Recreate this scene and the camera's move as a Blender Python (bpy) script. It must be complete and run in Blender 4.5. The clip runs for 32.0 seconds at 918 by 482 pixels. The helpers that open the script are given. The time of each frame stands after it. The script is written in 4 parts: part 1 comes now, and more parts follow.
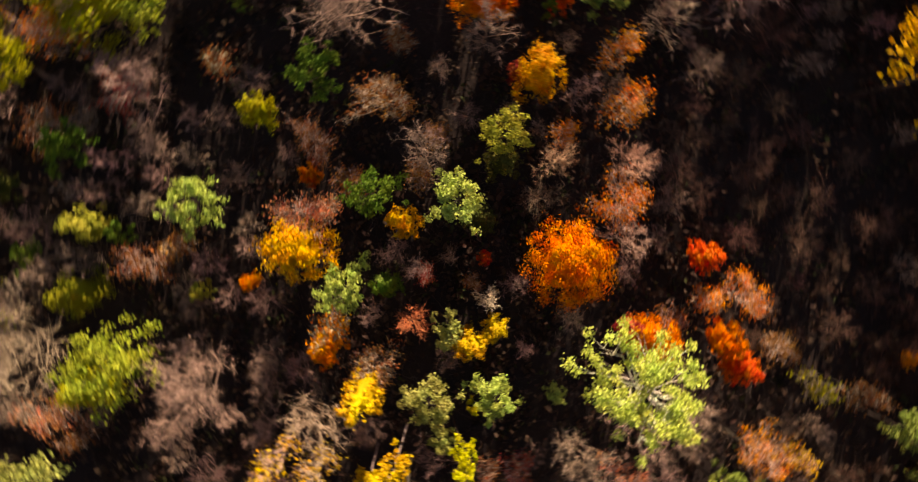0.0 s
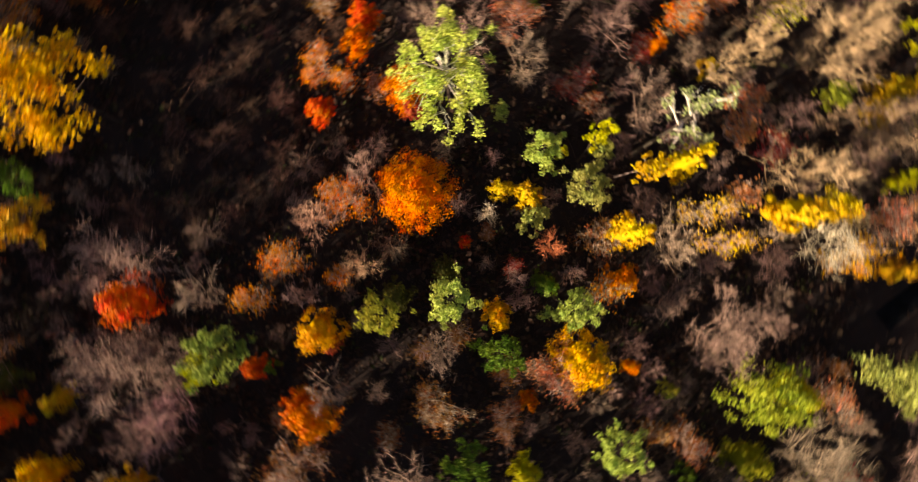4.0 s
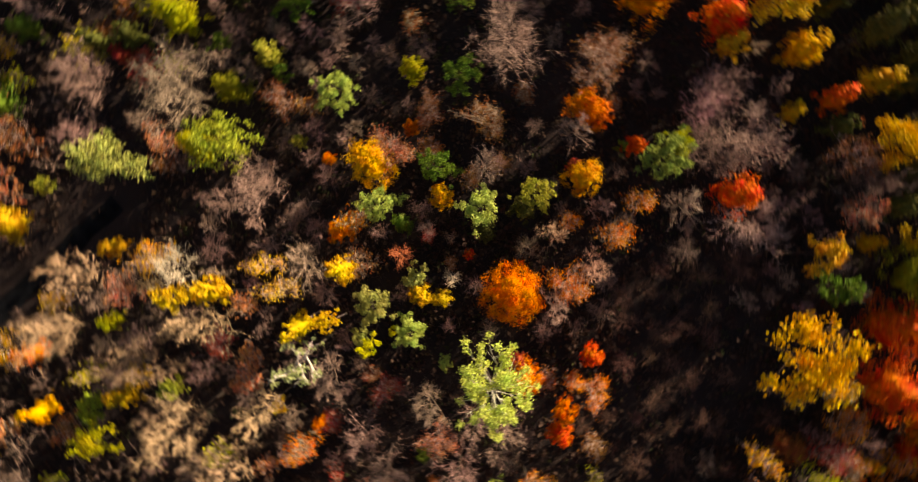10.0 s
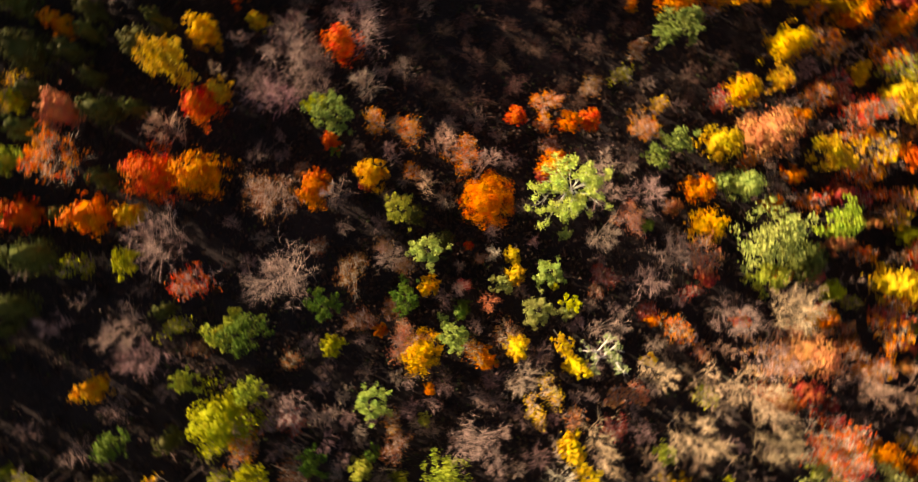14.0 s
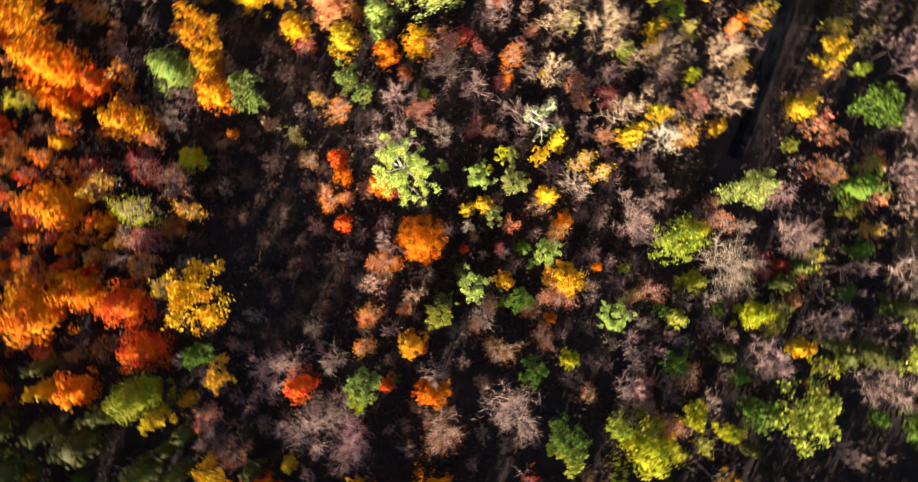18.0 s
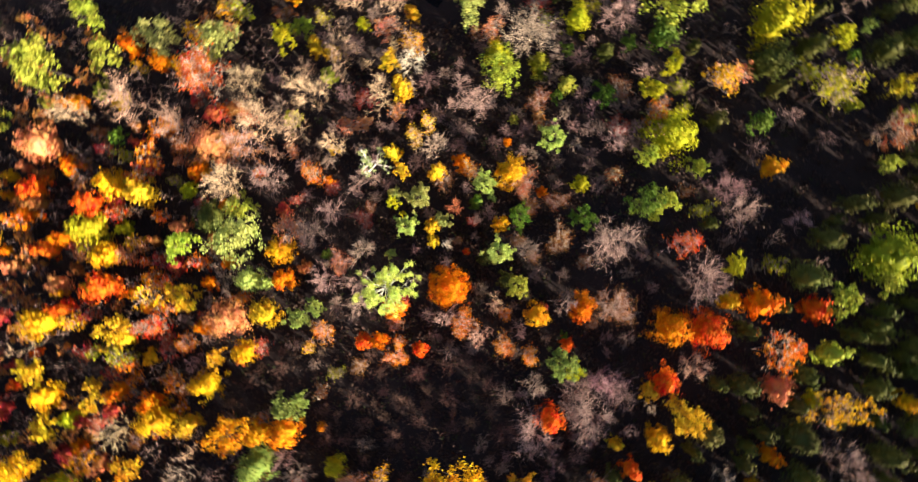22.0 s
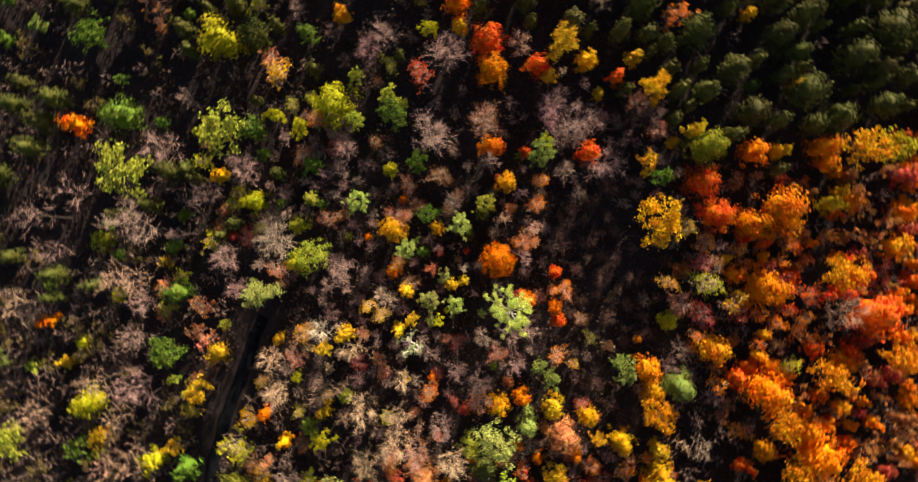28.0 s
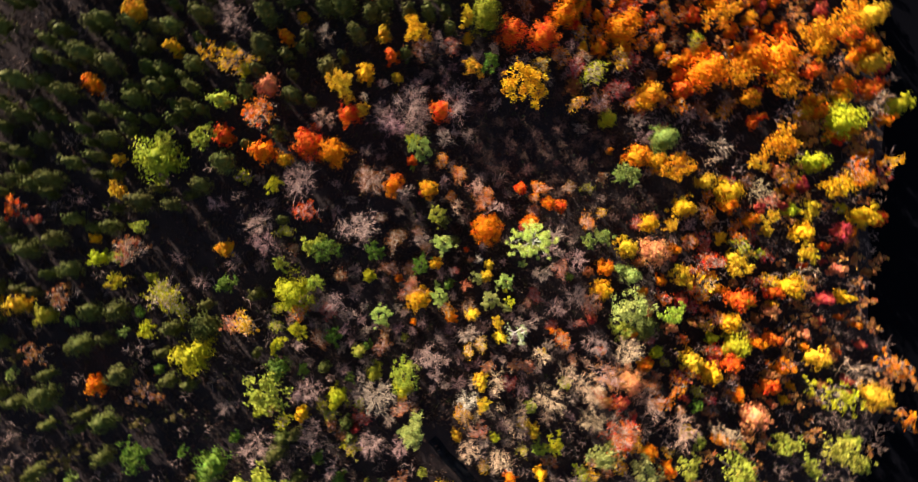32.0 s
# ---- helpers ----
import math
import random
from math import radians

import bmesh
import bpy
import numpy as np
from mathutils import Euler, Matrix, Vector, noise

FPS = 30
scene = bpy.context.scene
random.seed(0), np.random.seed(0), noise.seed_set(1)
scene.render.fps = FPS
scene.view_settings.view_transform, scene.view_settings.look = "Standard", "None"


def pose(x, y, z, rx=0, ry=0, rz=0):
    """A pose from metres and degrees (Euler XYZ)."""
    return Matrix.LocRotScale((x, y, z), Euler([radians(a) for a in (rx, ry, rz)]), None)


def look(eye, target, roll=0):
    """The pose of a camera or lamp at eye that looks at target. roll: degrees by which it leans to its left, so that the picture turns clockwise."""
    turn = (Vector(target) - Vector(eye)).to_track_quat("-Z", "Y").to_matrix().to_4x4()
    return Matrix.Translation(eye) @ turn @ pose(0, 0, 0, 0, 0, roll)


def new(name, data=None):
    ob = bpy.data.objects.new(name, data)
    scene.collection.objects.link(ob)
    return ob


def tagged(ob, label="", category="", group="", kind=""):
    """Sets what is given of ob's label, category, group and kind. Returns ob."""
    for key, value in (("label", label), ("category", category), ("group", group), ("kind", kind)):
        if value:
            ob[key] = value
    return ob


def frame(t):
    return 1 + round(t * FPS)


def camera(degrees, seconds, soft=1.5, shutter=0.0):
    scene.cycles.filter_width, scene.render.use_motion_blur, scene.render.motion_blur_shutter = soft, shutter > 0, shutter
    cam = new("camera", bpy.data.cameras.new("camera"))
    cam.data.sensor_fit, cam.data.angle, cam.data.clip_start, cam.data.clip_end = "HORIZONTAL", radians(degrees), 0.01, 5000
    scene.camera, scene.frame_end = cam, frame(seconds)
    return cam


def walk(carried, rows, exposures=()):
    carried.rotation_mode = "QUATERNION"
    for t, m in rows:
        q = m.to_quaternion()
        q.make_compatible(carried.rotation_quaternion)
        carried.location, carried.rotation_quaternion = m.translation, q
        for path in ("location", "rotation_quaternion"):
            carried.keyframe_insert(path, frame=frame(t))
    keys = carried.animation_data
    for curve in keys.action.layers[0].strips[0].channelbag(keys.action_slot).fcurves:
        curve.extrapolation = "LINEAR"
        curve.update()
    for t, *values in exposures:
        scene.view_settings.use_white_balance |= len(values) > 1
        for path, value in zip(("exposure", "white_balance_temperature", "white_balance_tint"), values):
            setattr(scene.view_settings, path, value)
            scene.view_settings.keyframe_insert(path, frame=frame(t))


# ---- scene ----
# ---- the camera and its way: straight down, turning and climbing ----
cam = camera(74.0, 32.0, soft=1.2, shutter=0.75)
walk(cam, [
    (0.0, pose(-6.82, -5.95, 67.42, -0.20, -1.10, 42.60)),
    (0.5, pose(-7.03, -5.37, 67.91, -0.19, -1.06, 26.35)),
    (1.0, pose(-6.96, -4.72, 68.64, -0.17, -1.04, 8.74)),
    (1.5, pose(-6.67, -4.09, 69.63, -0.16, -0.98, -8.46)),
    (2.0, pose(-6.13, -3.57, 70.83, -0.14, -0.90, -25.90)),
    (2.5, pose(-5.39, -3.34, 72.01, -0.12, -0.80, -43.81)),
    (3.0, pose(-4.50, -3.08, 73.16, -0.10, -0.74, -61.23)),
    (3.5, pose(-3.37, -3.06, 74.26, -0.10, -0.72, -78.19)),
    (4.0, pose(-2.33, -3.26, 75.32, -0.09, -0.71, -94.76)),
    (4.5, pose(-1.74, -3.68, 76.35, -0.07, -0.68, -110.99)),
    (5.0, pose(-1.33, -4.19, 77.38, -0.05, -0.64, -127.31)),
    (5.5, pose(-1.23, -4.73, 78.39, -0.03, -0.57, -143.19)),
    (6.0, pose(-1.32, -5.27, 79.57, 0.01, -0.52, -158.75)),
    (6.5, pose(-1.49, -5.77, 80.83, 0.08, -0.46, -174.15)),
    (7.0, pose(-1.84, -6.18, 82.18, 0.16, -0.43, -190.18)),
    (7.5, pose(-2.29, -6.47, 83.52, 0.24, -0.37, -205.78)),
    (8.0, pose(-2.75, -6.59, 84.91, 0.31, -0.26, -220.87)),
    (8.5, pose(-3.21, -6.51, 86.40, 0.35, -0.14, -235.09)),
    (9.0, pose(-3.60, -6.29, 87.92, 0.39, -0.00, -249.12)),
    (9.5, pose(-3.87, -5.99, 89.45, 0.42, 0.13, -262.98)),
    (10.0, pose(-4.04, -5.66, 90.97, 0.43, 0.27, -277.36)),
    (10.5, pose(-4.09, -5.34, 92.52, 0.42, 0.42, -291.95)),
    (11.0, pose(-4.01, -5.00, 94.09, 0.39, 0.55, -305.96)),
    (11.5, pose(-3.86, -4.66, 95.58, 0.33, 0.66, -319.60)),
    (12.0, pose(-3.63, -4.39, 97.03, 0.26, 0.72, -333.33)),
    (12.5, pose(-3.39, -4.17, 98.48, 0.17, 0.75, -346.82)),
    (13.0, pose(-3.15, -4.01, 99.98, 0.09, 0.75, -360.23)),
    (13.5, pose(-2.92, -3.92, 101.49, 0.02, 0.72, -373.64)),
    (14.0, pose(-2.67, -3.94, 102.98, -0.03, 0.67, -386.66)),
    (14.5, pose(-2.45, -4.05, 104.43, -0.03, 0.65, -399.92)),
    (15.0, pose(-2.20, -4.23, 105.78, -0.05, 0.62, -413.22)),
    (15.5, pose(-1.96, -4.55, 107.01, -0.04, 0.61, -426.51)),
    (16.0, pose(-1.77, -4.91, 108.25, -0.03, 0.61, -439.34)),
    (16.5, pose(-1.67, -5.20, 109.65, -0.04, 0.61, -451.26)),
    (17.0, pose(-1.58, -5.41, 111.14, -0.05, 0.61, -462.85)),
    (17.5, pose(-1.59, -5.61, 112.69, -0.09, 0.61, -473.89)),
    (18.0, pose(-1.50, -5.90, 114.32, -0.05, 0.61, -484.31)),
    (18.5, pose(-1.49, -6.20, 116.09, -0.06, 0.59, -494.22)),
    (19.0, pose(-1.56, -6.49, 117.98, -0.07, 0.55, -503.86)),
    (19.5, pose(-1.67, -6.73, 119.91, -0.10, 0.53, -513.32)),
    (20.0, pose(-1.85, -6.95, 121.82, -0.12, 0.48, -522.94)),
    (20.5, pose(-2.03, -7.12, 123.77, -0.14, 0.45, -532.51)),
    (21.0, pose(-2.27, -7.23, 125.79, -0.18, 0.40, -542.31)),
    (21.5, pose(-2.54, -7.40, 127.77, -0.17, 0.36, -551.83)),
    (22.0, pose(-2.82, -7.51, 129.75, -0.18, 0.31, -561.31)),
    (22.5, pose(-3.12, -7.61, 131.71, -0.17, 0.27, -570.79)),
    (23.0, pose(-3.41, -7.65, 133.73, -0.18, 0.22, -580.28)),
    (23.5, pose(-3.71, -7.67, 135.74, -0.18, 0.16, -589.63)),
    (24.0, pose(-4.04, -7.66, 137.70, -0.17, 0.08, -598.35)),
    (24.5, pose(-4.34, -7.62, 139.55, -0.17, 0.01, -606.60)),
    (25.0, pose(-4.65, -7.53, 141.36, -0.15, -0.07, -614.83)),
    (25.5, pose(-4.93, -7.36, 143.17, -0.14, -0.12, -623.25)),
    (26.0, pose(-5.24, -7.14, 145.00, -0.13, -0.16, -631.48)),
    (26.5, pose(-5.57, -6.76, 146.86, -0.13, -0.16, -639.56)),
    (27.0, pose(-5.87, -6.32, 148.73, -0.13, -0.17, -647.54)),
    (27.5, pose(-6.13, -5.88, 150.62, -0.13, -0.22, -655.45)),
    (28.0, pose(-6.37, -5.47, 152.50, -0.12, -0.32, -663.53)),
    (28.5, pose(-6.56, -5.06, 154.40, -0.14, -0.40, -671.25)),
    (29.0, pose(-6.75, -4.67, 156.34, -0.14, -0.46, -678.54)),
    (29.5, pose(-6.89, -4.25, 158.32, -0.14, -0.53, -685.87)),
    (30.0, pose(-6.99, -3.79, 160.30, -0.13, -0.58, -693.59)),
    (30.5, pose(-7.01, -3.33, 162.28, -0.12, -0.62, -701.44)),
    (31.0, pose(-6.92, -2.83, 164.29, -0.10, -0.67, -709.24)),
    (31.5, pose(-6.73, -2.33, 166.30, -0.08, -0.70, -717.39)),
    (32.0, pose(-6.49, -1.87, 168.30, -0.09, -0.73, -725.41)),
], exposures=((0, 1.13, 8500, 19), (2, 1.15, 8500, 19), (5, 1.27, 8200, 12), (7, 1.38, 8400, 15), (9, 1.18, 8400, 16), (12, 1.15, 8400, 15), (14, 1.32, 8400, 15), (17, 1.75, 6800, 12), (19.5, 1.97, 6600, 12), (22, 1.97, 6600, 12), (25, 1.56, 6900, 15), (28, 1.32, 7100, 14), (30, 1.42, 7000, 14), (32, 1.60, 6450, 14)))

# ---- world and sun ----
SUN_AZIMUTH, SUN_HEIGHT = 327.0, 15.5   # degrees clockwise from +y, degrees above the horizon
sky_world = bpy.data.worlds.new("sky")
scene.world = sky_world
sky_world.use_nodes = True
wn, wl = sky_world.node_tree.nodes, sky_world.node_tree.links
sky = wn.new("ShaderNodeTexSky")
sky.sky_type, sky.sun_disc = "NISHITA", False
sky.sun_elevation, sky.sun_rotation = radians(SUN_HEIGHT), radians(SUN_AZIMUTH)
wl.new(sky.outputs["Color"], wn["Background"].inputs["Color"])
wn["Background"].inputs["Strength"].default_value = 0.05
sun_data = bpy.data.lights.new("sun", "SUN")
sun_data.energy, sun_data.angle, sun_data.color = 5.0, radians(0.6), (1.0, 0.89, 0.69)
sun = new("sun", sun_data)
sun_way = Vector((math.sin(radians(SUN_AZIMUTH)) * math.cos(radians(SUN_HEIGHT)), math.cos(radians(SUN_AZIMUTH)) * math.cos(radians(SUN_HEIGHT)), math.sin(radians(SUN_HEIGHT))))
sun.matrix_world = look(sun_way * 300, (0, 0, 0))


# ---- materials ----
def material(name):
    m = bpy.data.materials.new(name)
    m.use_nodes = True
    return m, m.node_tree.nodes, m.node_tree.links


def leaf_material(name, glow_through, spread):
    """Leaves: the tree's own colour, each leaf a little lighter, darker or browner, with light passing through the blade."""
    m, n, l = material(name)
    bsdf = n["Principled BSDF"]
    info, geo = n.new("ShaderNodeObjectInfo"), n.new("ShaderNodeNewGeometry")
    coords, patch = n.new("ShaderNodeTexCoord"), n.new("ShaderNodeTexNoise")
    patch.noise_dimensions = "4D"
    patch.inputs["Scale"].default_value, patch.inputs["Detail"].default_value = 0.55, 2.5
    l.new(coords.outputs["Object"], patch.inputs["Vector"])
    own = n.new("ShaderNodeMath")
    own.operation, own.inputs[1].default_value = "MULTIPLY", 40.0
    l.new(info.outputs["Random"], own.inputs[0])
    l.new(own.outputs["Value"], patch.inputs["W"])
    value = n.new("ShaderNodeMapRange")
    value.inputs["To Min"].default_value, value.inputs["To Max"].default_value = 1.0 - spread, 1.0 + spread
    l.new(geo.outputs["Random Per Island"], value.inputs["Value"])
    hue = n.new("ShaderNodeMapRange")
    hue.inputs["From Min"].default_value, hue.inputs["From Max"].default_value = 0.3, 0.7
    hue.inputs["To Min"].default_value, hue.inputs["To Max"].default_value = 0.470, 0.527
    l.new(patch.outputs["Fac"], hue.inputs["Value"])
    shift = n.new("ShaderNodeHueSaturation")
    l.new(info.outputs["Color"], shift.inputs["Color"])
    l.new(hue.outputs["Result"], shift.inputs["Hue"])
    l.new(value.outputs["Result"], shift.inputs["Value"])
    l.new(shift.outputs["Color"], bsdf.inputs["Base Color"])
    bsdf.inputs["Roughness"].default_value = 0.62
    bsdf.inputs["Specular IOR Level"].default_value = 0.08
    clear, mix = n.new("ShaderNodeBsdfTranslucent"), n.new("ShaderNodeMixShader")
    l.new(shift.outputs["Color"], clear.inputs["Color"])
    mix.inputs["Fac"].default_value = glow_through
    l.new(bsdf.outputs["BSDF"], mix.inputs[1])
    l.new(clear.outputs["BSDF"], mix.inputs[2])
    l.new(mix.outputs["Shader"], n["Material Output"].inputs["Surface"])
    return m


def bark_material(name):
    m, n, l = material(name)
    bsdf = n["Principled BSDF"]
    info, coords, grain = n.new("ShaderNodeObjectInfo"), n.new("ShaderNodeTexCoord"), n.new("ShaderNodeTexNoise")
    stretch = n.new("ShaderNodeMapping")
    stretch.inputs["Scale"].default_value = (9, 9, 1.6)
    l.new(coords.outputs["Object"], stretch.inputs["Vector"])
    l.new(stretch.outputs["Vector"], grain.inputs["Vector"])
    grain.inputs["Scale"].default_value, grain.inputs["Detail"].default_value = 1.0, 5.0
    value = n.new("ShaderNodeMapRange")
    value.inputs["From Min"].default_value, value.inputs["From Max"].default_value = 0.25, 0.75
    value.inputs["To Min"].default_value, value.inputs["To Max"].default_value = 0.6, 1.25
    l.new(grain.outputs["Fac"], value.inputs["Value"])
    # random tone per branch puts the contrast of sunlit and dark strands into colour
    geo, lit_contrast, tone = n.new("ShaderNodeNewGeometry"), n.new("ShaderNodeMapRange"), n.new("ShaderNodeMath")
    lit_contrast.inputs["To Min"].default_value, lit_contrast.inputs["To Max"].default_value, tone.operation = 0.35, 1.6, "MULTIPLY"
    l.new(geo.outputs["Random Per Island"], lit_contrast.inputs["Value"])
    l.new(lit_contrast.outputs["Result"], tone.inputs[0])
    l.new(value.outputs["Result"], tone.inputs[1])
    shift = n.new("ShaderNodeHueSaturation")
    l.new(info.outputs["Color"], shift.inputs["Color"])
    l.new(tone.outputs["Value"], shift.inputs["Value"])
    l.new(shift.outputs["Color"], bsdf.inputs["Base Color"])
    bump = n.new("ShaderNodeBump")
    bump.inputs["Strength"].default_value, bump.inputs["Distance"].default_value = 0.5, 0.03
    l.new(grain.outputs["Fac"], bump.inputs["Height"])
    l.new(bump.outputs["Normal"], bsdf.inputs["Normal"])
    bsdf.inputs["Roughness"].default_value, bsdf.inputs["Specular IOR Level"].default_value = 0.9, 0.12
    return m


def ground_material(name):
    """Forest floor: brown leaf litter over dark soil, with patches and single fallen leaves."""
    m, n, l = material(name)
    bsdf = n["Principled BSDF"]
    coords = n.new("ShaderNodeTexCoord")
    broad, fine, flakes = n.new("ShaderNodeTexNoise"), n.new("ShaderNodeTexNoise"), n.new("ShaderNodeTexVoronoi")
    for node, scale, detail in ((broad, 0.11, 5.0), (fine, 2.3, 6.0)):
        node.inputs["Scale"].default_value, node.inputs["Detail"].default_value = scale, detail
        l.new(coords.outputs["Object"], node.inputs["Vector"])
    flakes.inputs["Scale"].default_value = 4.5
    l.new(coords.outputs["Object"], flakes.inputs["Vector"])
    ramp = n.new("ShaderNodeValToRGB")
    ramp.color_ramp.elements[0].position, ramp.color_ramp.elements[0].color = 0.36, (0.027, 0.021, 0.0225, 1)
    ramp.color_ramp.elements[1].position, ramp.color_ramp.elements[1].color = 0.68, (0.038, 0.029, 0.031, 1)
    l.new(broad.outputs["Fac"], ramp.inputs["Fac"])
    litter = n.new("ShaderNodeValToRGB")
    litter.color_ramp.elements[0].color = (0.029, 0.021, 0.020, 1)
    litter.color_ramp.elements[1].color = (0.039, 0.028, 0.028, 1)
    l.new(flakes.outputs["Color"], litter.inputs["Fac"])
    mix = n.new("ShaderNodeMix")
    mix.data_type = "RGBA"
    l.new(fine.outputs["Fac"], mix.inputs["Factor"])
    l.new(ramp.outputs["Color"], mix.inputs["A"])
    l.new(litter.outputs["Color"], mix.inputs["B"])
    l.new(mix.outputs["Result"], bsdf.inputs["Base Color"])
    bump = n.new("ShaderNodeBump")
    bump.inputs["Strength"].default_value, bump.inputs["Distance"].default_value = 0.6, 0.12
    l.new(fine.outputs["Fac"], bump.inputs["Height"])
    l.new(bump.outputs["Normal"], bsdf.inputs["Normal"])
    bsdf.inputs["Roughness"].default_value, bsdf.inputs["Specular IOR Level"].default_value = 1.0, 0.03
    return m


LEAF = leaf_material("autumn_leaves", 0.22, 0.30)
NEEDLE = leaf_material("pine_needles", 0.08, 0.35)
BARK = bark_material("bark")
LITTER = ground_material("leaf_litter")

# leaf and bark colours
OR, RO, RE = (0.68, 0.205, 0.004), (0.66, 0.115, 0.010), (0.42, 0.065, 0.04)
GO, YE, OL = (0.66, 0.352, 0.010), (0.57, 0.355, 0.018), (0.42, 0.405, 0.015)
GP, OV = (0.215, 0.285, 0.062), (0.27, 0.27, 0.02)
YG, LG, GR, DG = (0.34, 0.37, 0.045), (0.39, 0.45, 0.115), (0.105, 0.18, 0.022), (0.086, 0.091, 0.021)
PK, RU, TA, PA, MA = (0.60, 0.225, 0.095), (0.30, 0.115, 0.034), (0.56, 0.37, 0.25), (0.70, 0.57, 0.46), (0.41, 0.272, 0.235)
DUSK = (0.25, 0.157, 0.143)
# the darkest twig tone here has deep shade put into its colour
DUN, SHADE_TWIG, TWIG, GD = (0.23, 0.16, 0.105), (0.115, 0.062, 0.05), (0.50, 0.365, 0.31), (0.64, 0.265, 0.008)
TRUNK_BROWN, TRUNK_GREY, TRUNK_PALE = (0.06, 0.046, 0.04), (0.25, 0.21, 0.19), (0.66, 0.62, 0.55)
WORDS = {OR: "orange", RO: "red-orange", RE: "dark red", GO: "golden", GD: "deep gold", YE: "bright yellow", OL: "olive-yellow", YG: "yellow-green", LG: "pale green",
         GR: "green", GP: "grey-green", OV: "olive", DG: "dark green", PK: "salmon-pink", RU: "rust-brown", TA: "straw-coloured", PA: "pale grey", MA: "mauve-grey", DUN: "dull brown", SHADE_TWIG: "shade-darkened", DUSK: "dusky pink-brown"}


# ---- meshes of trees ----
def mesh_from(name, verts, faces, mat, smooth=False):
    me = bpy.data.meshes.new(name)
    verts, faces = np.asarray(verts, np.float32), np.asarray(faces, np.int32)
    me.vertices.add(len(verts))
    me.vertices.foreach_set("co", verts.ravel())
    k = faces.shape[1]
    me.loops.add(faces.size)
    me.loops.foreach_set("vertex_index", faces.ravel())
    me.polygons.add(len(faces))
    me.polygons.foreach_set("loop_start", np.arange(0, faces.size, k, dtype=np.int32))
    me.update(calc_edges=True)
    me.materials.append(mat)
    if smooth:
        me.polygons.foreach_set("use_smooth", np.ones(len(faces), bool))
    return me


def unit(v):
    return v / np.maximum(np.linalg.norm(v, axis=-1, keepdims=True), 1e-9)


def leaf_faces(at, normal, size, rng, length=1.35, fold=0.22):
    """Folded, four-cornered leaves at the points given, each facing about along its normal."""
    n = len(at)
    normal = unit(normal)
    t = unit(np.cross(normal, rng.normal(size=(n, 3))))
    b = np.cross(normal, t)
    s = size[:, None]
    lift = normal * s * fold
    tip, foot = at + t * s * 0.5 * length, at - t * s * 0.5 * length
    left, right = at + b * s * 0.45 + lift, at - b * s * 0.45 + lift
    verts = np.stack([foot, left, tip, right], 1).reshape(-1, 3)
    base = np.arange(n)[:, None] * 4
    faces = np.concatenate([base + np.array([[0, 1, 2]]), base + np.array([[0, 2, 3]])], 0)
    return verts, faces


def spike(verts, faces, a, b, ra, rb):
    """One three-sided piece of a branch from a to b."""
    d = unit(b - a)
    side = unit(np.cross(d, [0.31, 0.77, 0.55]))
    other = np.cross(d, side)
    k = len(verts)
    for p, r in ((a, ra), (b, rb)):
        for i in range(3):
            w = 2.0944 * i
            verts.append(p + r * (math.cos(w) * side + math.sin(w) * other))
    for i in range(3):
        j = (i + 1) % 3
        faces.append((k + i, k + j, k + 3 + j))
        faces.append((k + i, k + 3 + j, k + 3 + i))


def stem(verts, faces, points, radii, sides=7):
    """A tapered tube along the points."""
    k = len(verts)
    for i, p in enumerate(points):
        for j in range(sides):
            w = 2 * math.pi * j / sides
            verts.append(p + radii[i] * np.array([math.cos(w), math.sin(w), 0.0]))
    for i in range(len(points) - 1):
        for j in range(sides):
            a, b = k + i * sides + j, k + i * sides + (j + 1) % sides
            faces.append((a, b, b + sides))
            faces.append((a, b + sides, a + sides))


def thorns(a, b, ra):
    """Many twigs at once, each running out to a point."""
    d = unit(b - a)
    side = unit(np.cross(d, [0.31, 0.77, 0.55]))
    other = np.cross(d, side)
    ring = [a + ra[:, None] * (math.cos(2.0944 * i) * side + math.sin(2.0944 * i) * other) for i in range(3)]
    verts = np.stack(ring + [b], 1).reshape(-1, 3)
    k = np.arange(len(a))[:, None] * 4
    return verts, np.concatenate([k + np.array([[0, 1, 3]]), k + np.array([[1, 2, 3]]), k + np.array([[2, 0, 3]])], 0)


def slivers(a, b, ra, rng):
    """The finest twigs: flat pointed blades, each turned its own way."""
    side = unit(np.cross(b - a, rng.normal(size=a.shape))) * ra[:, None]
    verts = np.stack([a - side, a + side, b], 1).reshape(-1, 3)
    return verts, np.arange(len(verts)).reshape(-1, 3)


FORKS = 3


